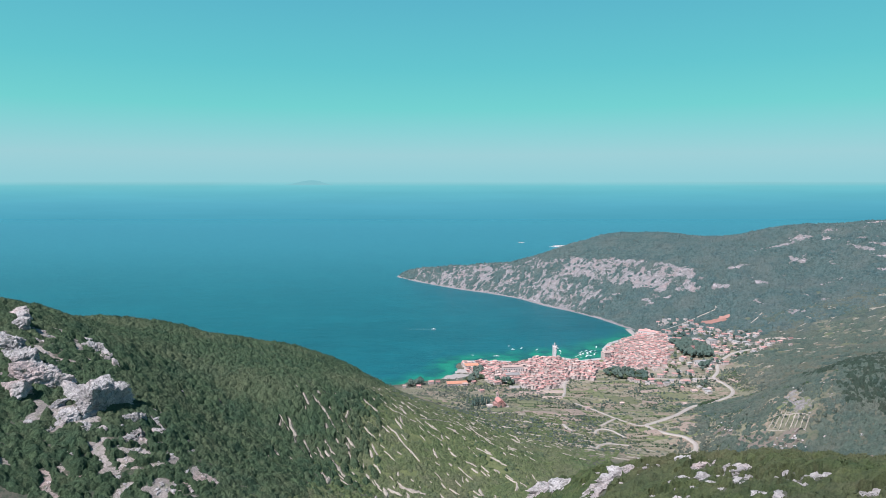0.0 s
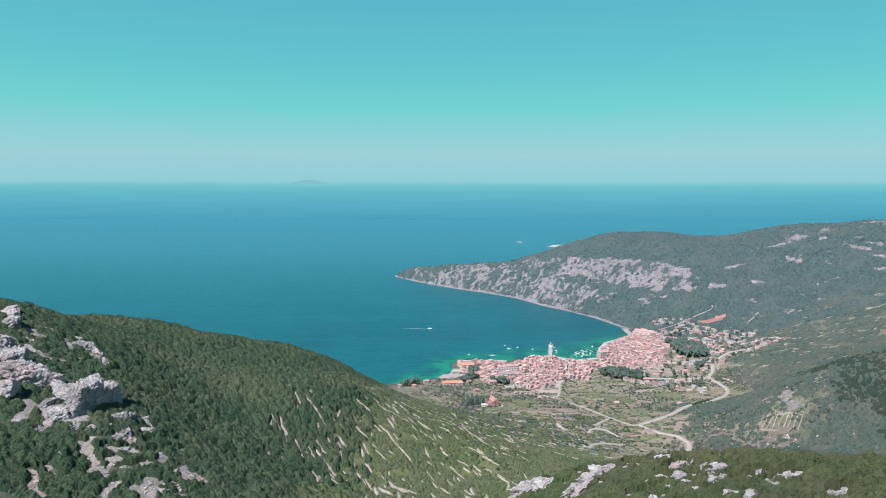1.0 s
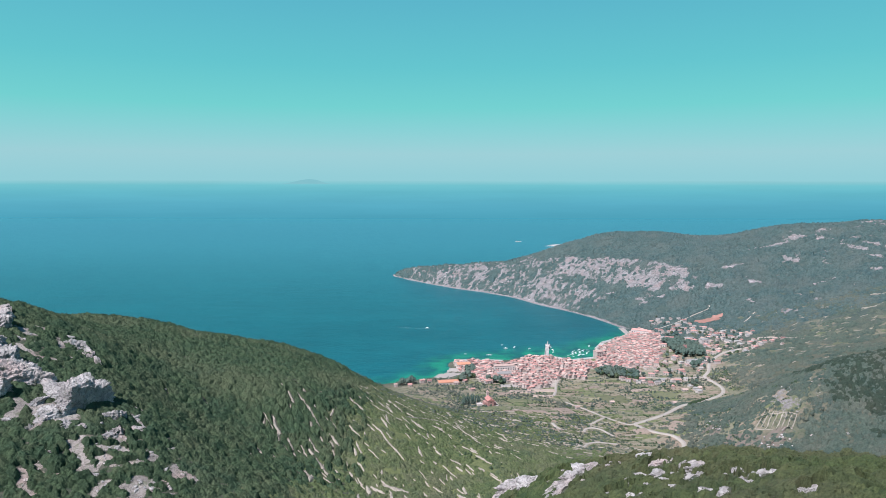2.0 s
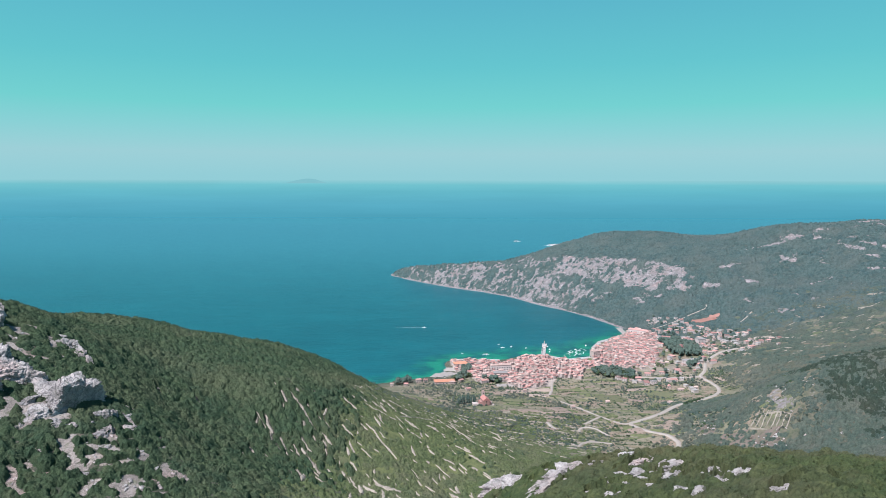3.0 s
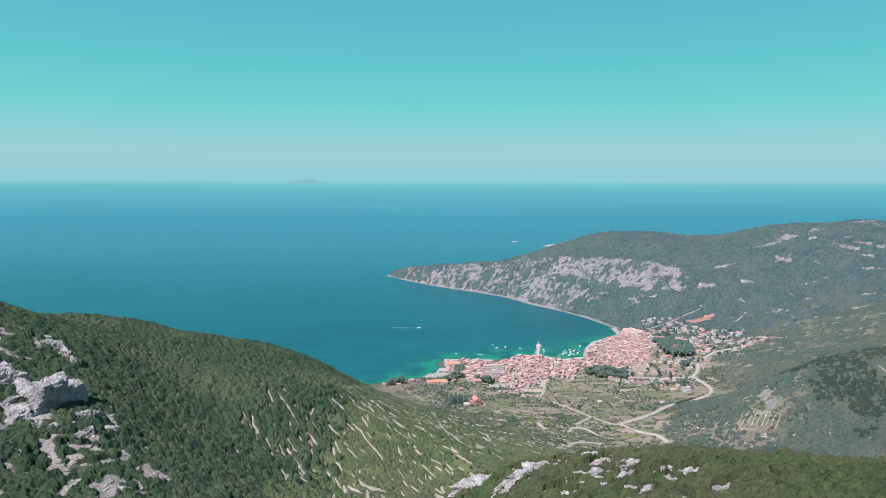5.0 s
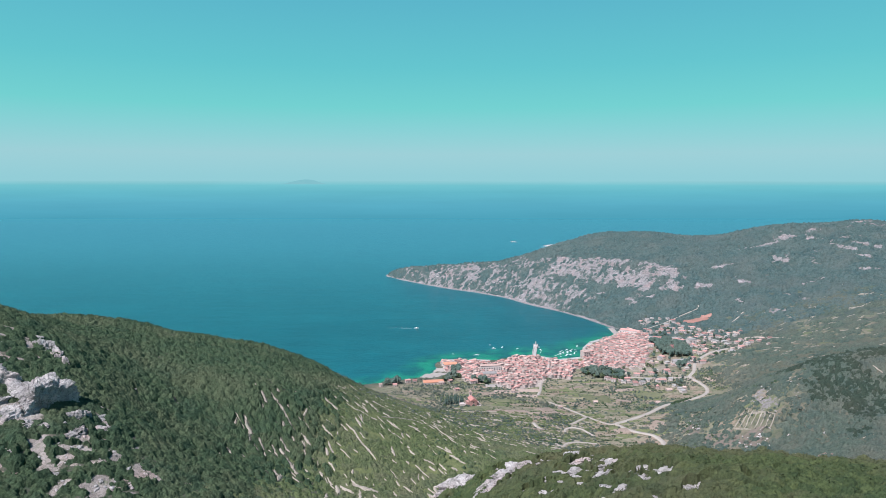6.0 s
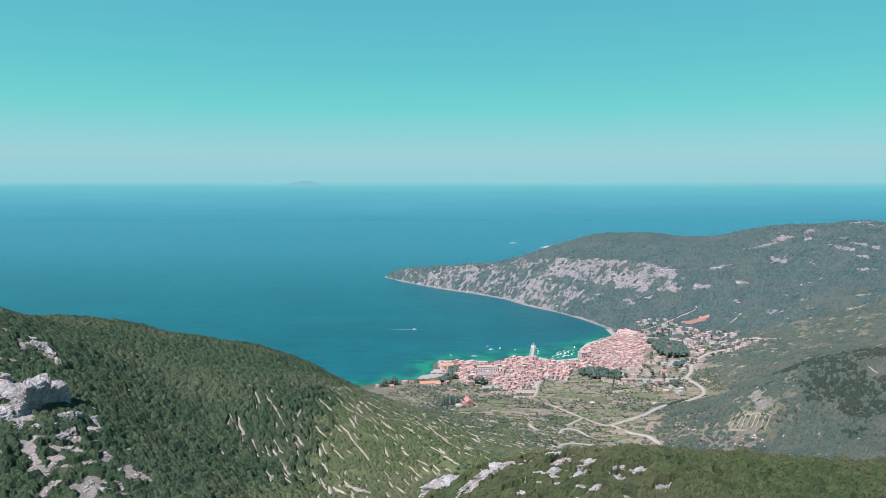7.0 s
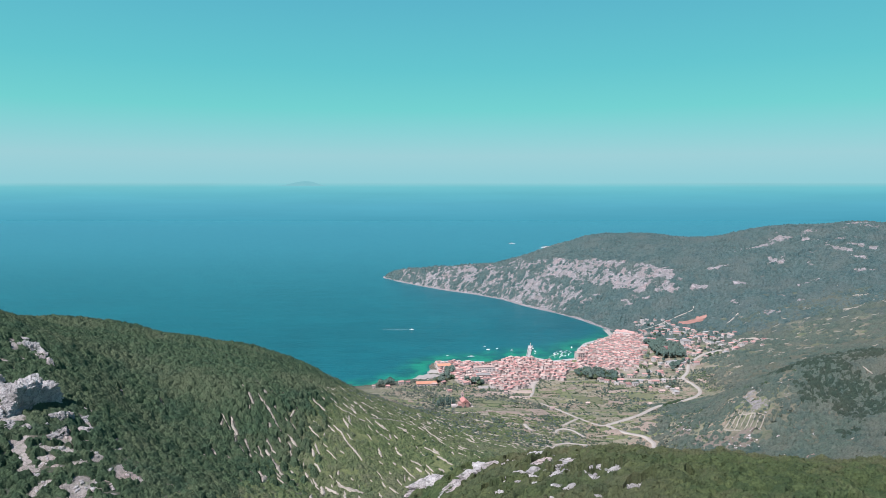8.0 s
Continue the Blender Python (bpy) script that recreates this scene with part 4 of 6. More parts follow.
def tube(bm, a, b, ra, rb, sides=7):
    """A tapered round bar from a to b."""
    a, b = Vector(a), Vector(b)
    u = (b - a).normalized().orthogonal().normalized()
    w = (b - a).normalized().cross(u)
    rings = []
    for p, r in ((a, ra), (b, rb)):
        rings.append([bm.verts.new(p + (u * math.cos(2 * math.pi * i / sides) + w * math.sin(2 * math.pi * i / sides)) * r) for i in range(sides)])
    for i in range(sides):
        j = (i + 1) % sides
        bm.faces.new((rings[0][i], rings[0][j], rings[1][j], rings[1][i]))
    bm.faces.new(rings[1])
    bm.faces.new(rings[0][::-1])


def part(name, bm, mat, parent=None, label="", smooth=False):
    """Links a bmesh as one mesh object under a thing or a part."""
    me = bpy.data.meshes.new(name)
    bm.normal_update()
    bm.to_mesh(me)
    bm.free()
    me.materials.append(mat)
    if smooth:
        me.polygons.foreach_set("use_smooth", [True] * len(me.polygons))
    ob = new(name, me)
    ob.parent = parent
    return tagged(ob, label) if label else ob


def boxed(name, dims, mat, parent=None, label="", taper=0.0):
    bm = bmesh.new()
    box(bm, *dims, taper)
    return part(name, bm, mat, parent, label)


def at(x, y, turn=0.0, lift=0.0):
    """A pose on the ground."""
    return pose(x, y, max(float(height([x], [y])[0]), 0.0) + lift, 0, 0, turn)


def thing(name, label, category, group=""):
    return tagged(new(name), label, category, group)


def rock_material(name, light=(0.56, 0.53, 0.53), stain=0.78):
    m, n, l, b = material(name, 0.92, 0.2)
    c, fine = rock_colour(n, l, light, stain)
    l.new(c, b.inputs["Base Color"])
    bump(n, l, b, times(n, l, fine, add_noise(n, l, 0.3, 5, 0.7), "ADD"), 1.0, 1.0)
    return m


LIMESTONE = rock_material("limestone")
SCAR = rock_material("weathered_limestone", (0.42, 0.385, 0.40), 0.5)
RUBBLE = plain("rubble_stone", (0.35, 0.315, 0.275), 0.95, 0.10, 0.3, (0.45, 0.45, 0.42), 0.15, "Position")
ROAD = plain("pale_road", (0.37, 0.335, 0.305), 0.9, 0.05, 0.08, (0.72, 0.70, 0.66), 0.2, "Position")
TILE = plain("clay_roof_tile", (0.46, 0.255, 0.235), 0.85, 0.38, 0.4, (0.62, 0.58, 0.55))
TILE_OLD = plain("faded_roof_tile", (0.43, 0.315, 0.285), 0.88, 0.42, 0.4, (0.6, 0.58, 0.55))
PLASTER = plain("pale_plaster", (0.50, 0.43, 0.415), 0.85, 0.14, 0.25, (0.75, 0.72, 0.68))
STONE_WALL = plain("stone_masonry", (0.46, 0.385, 0.365), 0.9, 0.2, 0.5, (0.6, 0.58, 0.56))
WHITEWASH = plain("white_render", (0.55, 0.485, 0.475), 0.8, 0.06, 0.2, (0.8, 0.78, 0.75))
GLASS = plain("window_glass", (0.05, 0.06, 0.07), 0.25, 0.3, 1.0, (0.6, 0.6, 0.6), 0.5)
SHUTTER = plain("green_shutter", (0.06, 0.13, 0.09), 0.6, 0.3, 1.0)
CONCRETE = plain("grey_concrete", (0.38, 0.37, 0.36), 0.9, 0.1, 0.2, (0.7, 0.7, 0.7))
SHEET_ROOF = plain("grey_sheet_roof", (0.30, 0.29, 0.288), 0.95, 0.15, 0.2, (0.7, 0.7, 0.7))
HULL = plain("white_gelcoat", (0.78, 0.79, 0.80), 0.4, 0.06, 0.3, (0.85, 0.85, 0.85), 0.5)
BARK = plain("bark", (0.12, 0.09, 0.065), 0.95, 0.15, 1.0)
SOIL = plain("tilled_soil", (0.285, 0.228, 0.195), 0.95, 0.15, 0.06, (0.7, 0.7, 0.62), 0.1, "Position")
RED_EARTH = plain("red_earth", (0.33, 0.185, 0.158), 0.95, 0.1, 0.08, (0.75, 0.7, 0.66), 0.1, "Position")
GRASS = plain("vineyard_grass", (0.145, 0.15, 0.095), 0.95, 0.2, 0.06, (0.6, 0.7, 0.5), 0.1, "Position")
SHINGLE = plain("pale_shingle", (0.34, 0.31, 0.295), 0.95, 0.05, 0.05, (0.8, 0.8, 0.78), 0.2, "Position")
FOAM = plain("sea_foam", (0.62, 0.70, 0.72), 0.7, 0.05, 0.05, (0.7, 0.85, 0.88), 0.3, "Position")


# ---- limestone crags ----
def block_planes(seed):
    """The faces of a rough block of bedded rock: normals and distances."""
    g = random.Random(seed)
    planes = [(Vector((math.cos(a), math.sin(a), g.uniform(-0.1, 0.55))).normalized(), g.uniform(0.62, 0.95)) for a in [i * 1.05 + g.uniform(-0.4, 0.4) for i in range(6)]]
    planes += [(Vector((g.uniform(-0.5, 0.5), g.uniform(-0.5, 0.5), 1)).normalized(), g.uniform(0.62, 0.9)) for _ in range(3)]
    return planes + [(Vector((0, 0, -1)), 1.0)]


def crag_mesh(name, size, seed, detail, rough=0.42, planes=None, mat=None):
    """A craggy block of limestone with broken faces, ledges and clefts, its foot under the origin."""
    bm = bmesh.new()
    bmesh.ops.create_icosphere(bm, subdivisions=detail, radius=1.0)
    off = Vector((seed * 7.3, seed * 3.1, seed * 5.7))
    grit = 1.5 if planes else 1.0
    faces = planes or block_planes(seed)
    for v in bm.verts:
        n = v.co.copy()
        if planes:
            q = Vector((n.x * size[0], n.y * size[1], n.z * size[2]))
            p = n * min(1.25, min(d / max(q.dot(f), 1e-3) for f, d in faces))
        else:
            p = n * min(1.3, min(d / max(n.dot(f), 1e-3) for f, d in faces))
        p = p * grit
        cleft = (1 - min(1.0, abs(noise.noise(p * 2.4 + off)) * 5)) ** 2
        seam = (1 - min(1.0, abs(noise.noise(Vector((p.x * 1.2, p.y * 1.2, p.z * 6)) + off * 2)) * 4)) ** 2
        k = 1 + rough * (0.40 * noise.fractal(p * 1.5 + off, 0.9, 2.1, 3) + (0.18 * round(3 * noise.fractal(p * 2.6 + off, 0.9, 2.1, 3)) if planes else 0.0) + 0.22 * noise.fractal(p * 6 + off, 0.75, 2.1, 5) - 0.26 * cleft - 0.12 * seam + 0.05 * noise.cell(p * 6 + off))
        q = p * k / grit
        v.co = Vector((q.x * size[0], q.y * size[1], q.z * size[2]))
    me = bpy.data.meshes.new(name)
    bm.to_mesh(me)
    bm.free()
    me.materials.append(mat or LIMESTONE)
    return me


# faces of the great crag: the way each looks and its distance from the middle, in metres
GREAT = [((-0.40, -0.80, 0.45), 14.0), ((0.86, -0.46, -0.10), 6.0), ((1.0, 0.3, 0.3), 24.0), ((0.35, -0.1, 0.93), 15.0), ((-0.25, 0.1, 1.0), 18.0), ((0.62, 0.0, 0.78), 15.5),
         ((-1.0, 0.0, 0.4), 21.0), ((0.0, 1.0, 0.25), 14.0), ((-0.75, -0.6, 0.5), 20.0), ((0, 0, -1), 25.0)]
GREAT = [(Vector(f).normalized(), d) for f, d in GREAT]
# x, y, sink, half sizes, turn, seed
CRAGS = [(-212, 378, 7, (36, 34, 40), 0, 1), (-222, 360, 5, (9, 7, 9), 20, 2), (-193, 381, 6, (8, 7, 10), 0, 12), (-250, 377, 5, (16, 9, 16), 30, 4), (-238, 382, 4, (12, 7, 12), 15, 13), (-253, 361, 4, (10, 7, 10), 0, 3), (-266, 385, 5, (14, 9, 16), 0, 5), (-278, 394, 5, (14, 9, 14), -20, 6)]
CRAGS += [(-290, 424, 4, (13, 6, 9), -30, 7), (-298, 436, 4, (11, 6, 8), -25, 15), (-248, 437, 4, (13, 7, 10), -30, 8), (-238, 433, 4, (10, 6, 9), -35, 9), (-230, 429, 3, (8, 4, 7), -40, 10), (-257, 442, 3, (8, 4, 6), 0, 11), (-305, 446, 3, (10, 6, 7), -30, 14)]
for cx, cy, sink, size, turn, seed in CRAGS:
    ob = tagged(new("limestone_crag", crag_mesh("limestone_crag", size, seed, 7 if seed == 1 else 6 if size[0] > 12 else 5, 0.4, GREAT if seed == 1 else None)), "craggy pale grey limestone crag in the macchia", "rock", "limestone crags")
    ob.matrix_basis = at(cx, cy, turn, -sink + size[2] * 0.12)

OUTCROP = [crag_mesh("limestone_outcrop", (1.35, 0.75, 0.6), 30 + i, 3, 0.7) for i in range(7)]
OUTCROP += [crag_mesh("limestone_outcrop", (1.4, 0.85, 0.55), 50 + i, 4, 0.75) for i in range(5)]


def outcrop(x, y, size, turn, pick, flat=1.0):
    ob = new("limestone_outcrop", OUTCROP[pick])
    tagged(ob, "pale weathered limestone outcrop among low shrubs", "rock", "limestone outcrops")
    ob.matrix_basis = at(x, y, turn, -0.12 * size * flat) @ Matrix.Diagonal((size, size, size * flat, 1))


for i, (x, y, s) in enumerate(((-203, 360, 4.5), (-212, 356, 5.0), (-195, 365, 4.0), (-187, 371, 4.5), (-222, 354, 4.0), (-180, 377, 3.5), (-230, 366, 4.5), (-184, 390, 3.0), (-178, 384, 3.0))):
    outcrop(x, y, s, 40 * i, 7 + i % 5, 1.1)
for i, (x, y, s, t) in enumerate(NEAR_ROCKS):
    outcrop(x, y, s * 1.25, t, 7 + i % 5, 1.0)
rng = np.random.default_rng(77)
for i, (line, w) in enumerate(SCREE * 2):
    x, y = rng.uniform(0, 1) * (np.array(line[1]) - np.array(line[0])) + np.array(line[0]) + rng.normal(0, 0.5 * w, 2)
    outcrop(x, y, rng.uniform(0.6, 1.7), rng.normal(-60, 40), i % 12, rng.uniform(0.4, 0.9))
for i in range(46):
    x, y = rng.normal(-232, 30), rng.normal(375, 26)
    if y > 318:
        outcrop(x, y, rng.uniform(0.8, 2.6), rng.uniform(0, 180), i % 12, rng.uniform(0.4, 0.8))
for i, (x, y, s, t) in enumerate(NEAR_STONES):
    outcrop(x, y, s, t, i % 12, 0.8)
for i in range(62):
    x, y = (rng.normal(427, 14), rng.normal(716, 12)) if i % 3 == 2 else (rng.normal(335, 11), rng.normal(722, 10)) if i % 3 else (rng.normal(368, 13), rng.normal(646, 9))
    if i < 60:
        outcrop(x, y, rng.uniform(0.8, 2.4), rng.uniform(0, 180), i % 7, 0.6)


FAR_ROCK = [crag_mesh("limestone_scar", (1.0, 0.7, 0.7), 60 + i, 2, 0.8, mat=SCAR) for i in range(8)]
x, y, g = scatter(-130, 1250, 1300, 2050, 9.0, 71)
z = height(x, y)
score = rockiness(x, y, z) + 0.07 * g.normal(size=len(x))
seen = [i for i in np.argsort(-score) if z[i] > 3 and x[i] < 0.78 * y[i] + 20]
spots = [(x[i], y[i], g.uniform(1.4, 4.5)) for i in seen[:130]]
for a, b in STREAKS:
    a, b = np.array(a, float), np.array(b, float)
    for t in np.arange(0, 1, 5.5 / np.hypot(*(b - a))):
        p = a + (b - a) * t + g.normal(0, 2.2, 2)
        spots.append((p[0], p[1], 1.2 + 2.8 * g.uniform() ** 2))
for i, (sx, sy, k) in enumerate(spots[:298]):
    ob = tagged(new("limestone_scar", FAR_ROCK[i % 8]), "grey-pink limestone scar on the headland slope", "rock", "limestone scars")
    ob.matrix_basis = at(sx, sy, g.uniform(-60, 10), -0.1 * k) @ Matrix.Diagonal((k * 1.5, k, k * 0.8, 1))


# ---- dry stone rows ----
def stone_row(a, b, width, seed, label, wander=0.4):
    """A long heap of cleared stones along the ground."""
    g = np.random.default_rng(seed)
    a, b = np.array(a, float), np.array(b, float)
    length = np.hypot(*(b - a))
    n = max(3, int(length / 1.3))
    d = (b - a) / length
    side = np.array([-d[1], d[0]])
    t = np.linspace(0, 1, n)
    bend = np.cumsum(g.normal(0, wander, n))
    bend -= np.linspace(bend[0], bend[-1], n)
    mid = a + t[:, None] * (b - a) + side * bend[:, None]
    half = width / 2 * g.uniform(0.55, 1.35, n) * np.minimum(1, 0.35 + 3 * np.minimum(t, 1 - t))
    cross = np.array([-1, -0.6, -0.1, 0.45, 1.0])
    lift = np.array([-0.5, 0.55, 0.85, 0.6, -0.5])
    p = mid[:, None] + side * (half[:, None] * (cross + g.uniform(-0.15, 0.15, (n, 5))))[:, :, None]
    z = height(p[:, :, 0].ravel(), p[:, :, 1].ravel()) + ((lift * (0.6 + 0.25 * width)) * g.uniform(0.6, 1.3, (n, 5))).ravel()
    i = (np.arange(n - 1)[:, None] * 5 + np.arange(4)[None]).ravel()
    ob = mesh_of("drystone_wall", np.c_[p.reshape(-1, 2), z], np.c_[i, i + 1, i + 6, i + 5], RUBBLE, False)
    return tagged(ob, label, "stone wall", "dry stone rows")


for i, (a, b, w) in enumerate(ALL_ROWS):
    stone_row(a, b, w, i, "pale heap of cleared field stones on the slope")
for i, (a, b) in enumerate(PLOT_WALLS):
    stone_row(a, b, 1.7, 300 + i, "grey dry stone wall round a small plot", 0.15)
rng = np.random.default_rng(16)
for i in range(26):
    x, y = rng.uniform(780, 880), 1170 + rng.uniform(0, 80)
    h, a = rng.uniform(6, 20), radians(rng.normal(18, 8))
    stone_row((x - h * math.cos(a), y - h * math.sin(a)), (x + h * math.cos(a), y + h * math.sin(a)), rng.uniform(1.2, 2.6), 900 + i, "low dry stone terrace wall on the hillside")
for i, (a, b, w) in enumerate(TERRACES):
    stone_row(a, b, w, 500 + i, "low dry stone terrace wall in the valley")


# ---- roads, fields and shore ----
def smooth_line(line, gap=3.0):
    p = np.array(line, float)
    p = np.vstack([2 * p[0] - p[1], p, 2 * p[-1] - p[-2]])
    out = []
    for i in range(1, len(p) - 2):
        k = max(2, int(np.hypot(*(p[i + 1] - p[i])) / gap))
        t = (np.arange(k) / k)[:, None]
        out.append(0.5 * (2 * p[i] + (p[i + 1] - p[i - 1]) * t + (2 * p[i - 1] - 5 * p[i] + 4 * p[i + 1] - p[i + 2]) * t ** 2 + (3 * p[i] - p[i - 1] - 3 * p[i + 1] + p[i + 2]) * t ** 3))
    return np.vstack(out + [p[-2:-1]])


def ribbon(name, line, width, mat, lift=0.45):
    """A road with shoulders, laid over the ground."""
    p = smooth_line(line)
    d = np.gradient(p, axis=0)
    d /= np.linalg.norm(d, axis=1, keepdims=True)
    side = np.c_[-d[:, 1], d[:, 0]]
    offs = np.array([-width / 2 - 0.5, -width / 2, 0, width / 2, width / 2 + 0.5])
    q = p[:, None] + side[:, None] * offs[None, :, None]
    z = height(q[:, :, 0].ravel(), q[:, :, 1].ravel()).reshape(len(p), 5)
    deck = np.maximum(z[:, 1:4].max(1), 0.3) + lift
    zz = np.stack([z[:, 0] - 1.0, deck, deck + 0.06, deck, z[:, 4] - 1.0], 1)
    i = (np.arange(len(p) - 1)[:, None] * 5 + np.arange(4)[None]).ravel()
    ob = mesh_of(name, np.c_[q.reshape(-1, 2), zz.ravel()], np.c_[i, i + 5, i + 6, i + 1], mat)
    return ob


for line, width in ROADS.values():
    tagged(ribbon("road", line, width, ROAD), "pale dusty road through the valley", "road", kind="structure")


def plot(name, cx, cy, wide, deep, turn, mat, label, seed, lift=1.0, category="field", ragged=2.0):
    """A patch of worked ground with a ragged hem, laid over the slope."""
    xs, ys = np.arange(-wide / 2, wide / 2 + 2, 2.5), np.arange(-deep / 2, deep / 2 + 2, 2.5)
    u, v = [k.ravel() for k in np.meshgrid(xs, ys)]
    c, s = math.cos(radians(turn)), math.sin(radians(turn))
    j = ragged * grain(u + seed * 31, v, 9, seed, 3)
    x, y = cx + (u + j) * c - (v + j) * s, cy + (u + j) * s + (v + j) * c
    hem = (np.abs(u) > wide / 2 - 1.5) | (np.abs(v) > deep / 2 - 1.5)
    ob, _, _ = sheet(name, xs, ys, np.zeros(len(u)), mat)
    z = np.maximum(height(x, y), 0) + np.where(hem, -0.6, lift)
    ob.data.vertices.foreach_set("co", np.c_[x, y, z].astype(np.float32).ravel())
    return tagged(ob, label, category, kind="structure")


plot("bare_field", 313, 926, 36, 13, 10, SOIL, "bare brown tilled field", 1)
plot("bare_field", 296, 872, 26, 12, -25, SOIL, "bare brown tilled field", 2)
TAN = plain("pale_tan_soil", (0.37, 0.295, 0.255), 0.95, 0.15, 0.06, (0.7, 0.68, 0.62), 0.1, "Position")
plot("bare_field", 166, 922, 34, 18, 10, TAN, "pale bare field below the town", 28)
plot("bare_field", 132, 906, 44, 18, 4, TAN, "pale bare field below the town", 21)
plot("bare_field", 158, 886, 34, 14, 8, TAN, "pale bare field below the town", 22)
plot("bare_field", 133, 795, 34, 14, 14, SOIL, "brown terraced field", 23)
plot("bare_field", 163, 777, 30, 12, 14, SOIL, "brown terraced field", 24)
plot("bare_field", 106, 892, 30, 14, 8, SOIL, "bare brown tilled field", 3)
plot("bare_field", 176, 812, 24, 30, 20, SOIL, "bare brown tilled field", 4)
plot("bare_field", 300, 752, 30, 26, 35, SOIL, "brown vineyard soil beside the road", 5)
plot("bare_field", 256, 742, 20, 14, 10, SOIL, "brown vineyard soil beside the road", 6)
plot("green_field", 262, 880, 40, 34, 12, GRASS, "green grassy field on the valley floor", 7)
plot("green_field", 120, 850, 34, 20, 0, GRASS, "green grassy field on the valley floor", 8)
plot("green_field", 80, 800, 40, 26, 20, GRASS, "green grassy field on the valley floor", 9)
plot("green_field", 340, 900, 40, 22, 10, GRASS, "green grassy field on the valley floor", 10)
plot("earthworks", 572, 1308, 52, 17, -8, RED_EARTH, "raw red earth cleared for building", 11, 0.6, "field", 7.0)
plot("earthworks", 592, 1314, 24, 12, -20, RED_EARTH, "raw red earth cleared for building", 12, 0.7, "field", 6.0)
plot("yard", 130, 940, 60, 14, 5, SHINGLE, "pale gravel yard behind the town", 13)
plot("beach", 22, 1018, 38, 34, 50, SHINGLE, "pale shingle beach at the town", 14, 0.4, "beach", 7.0)
plot("beach", 36, 1050, 22, 30, 80, SHINGLE, "pale shingle beach at the town", 15, 0.4, "beach", 6.0)
plot("beach", 404, 1330, 14, 60, 0, SHINGLE, "pale shingle beach below the woods", 16, 0.5, "beach")


STRAW = plain("dry_straw_field", (0.225, 0.205, 0.14), 0.95, 0.2, 0.08, (0.7, 0.72, 0.62), 0.1, "Position")
g = np.random.default_rng(47)
made = 0
while made < 48:
    x, y = g.uniform(30, 470), g.uniform(690, 985)
    clear = from_line(np.array([x]), np.array([y]), ROADS["main"][0])[0] > 20 and not inside(np.array([x]), np.array([y]), OLD_TOWN)[0]
    if clear and float(height([x], [y])[0]) < 45 and np.hypot(x - 76, y - 822) > 28:
        made += 1
        plot("field_strip", x, y, g.uniform(12, 30), g.uniform(4, 10), g.normal(10, 12) + 90 * (g.uniform() < 0.2), (SOIL, STRAW, GRASS, STRAW)[made % 4], ("narrow brown tilled strip of field", "dry straw-coloured strip of field", "narrow green strip of field", "dry straw-coloured strip of field")[made % 4], 100 + made, 0.6, "field", 5.0)


def vine_rows(cx, cy, wide, deep, turn, gap, seed):
    """Low hedges of vines in straight rows."""
    g = np.random.default_rng(seed)
    c, s = math.cos(radians(turn)), math.sin(radians(turn))
    u, v = [k.ravel() for k in np.meshgrid(np.arange(-wide / 2, wide / 2, 1.0), np.arange(-deep / 2, deep / 2, gap))]
    u = u + g.uniform(-0.2, 0.2, len(u))
    scrub("vine_rows", cx + u * c - v * s, cy + u * s + v * c, g.uniform(0.5, 0.75, len(u)), g.uniform(1.2, 1.8, len(u)), MACCHIA, 5, 2, 0, seed, "straight rows of green vines on bare soil")


vine_rows(300, 752, 28, 24, 35, 2.6, 61)
vine_rows(176, 812, 22, 28, 20, 2.6, 62)
vine_rows(120, 850, 32, 18, 0, 2.6, 63)
vine_rows(80, 800, 38, 24, 20, 3.0, 64)


# ---- houses ----
def window(parent, x, y, z, axis, wide=1.0, tall=1.4):
    """A glazed window with shutters on a wall that faces along x or y."""
    bm = bmesh.new()
    d = 0.06
    if axis == "y":
        box(bm, x - wide / 2, x + wide / 2, y - d, y + d, z, z + tall)
    else:
        box(bm, x - d, x + d, y - wide / 2, y + wide / 2, z, z + tall)
    return part("window", bm, GLASS, parent)


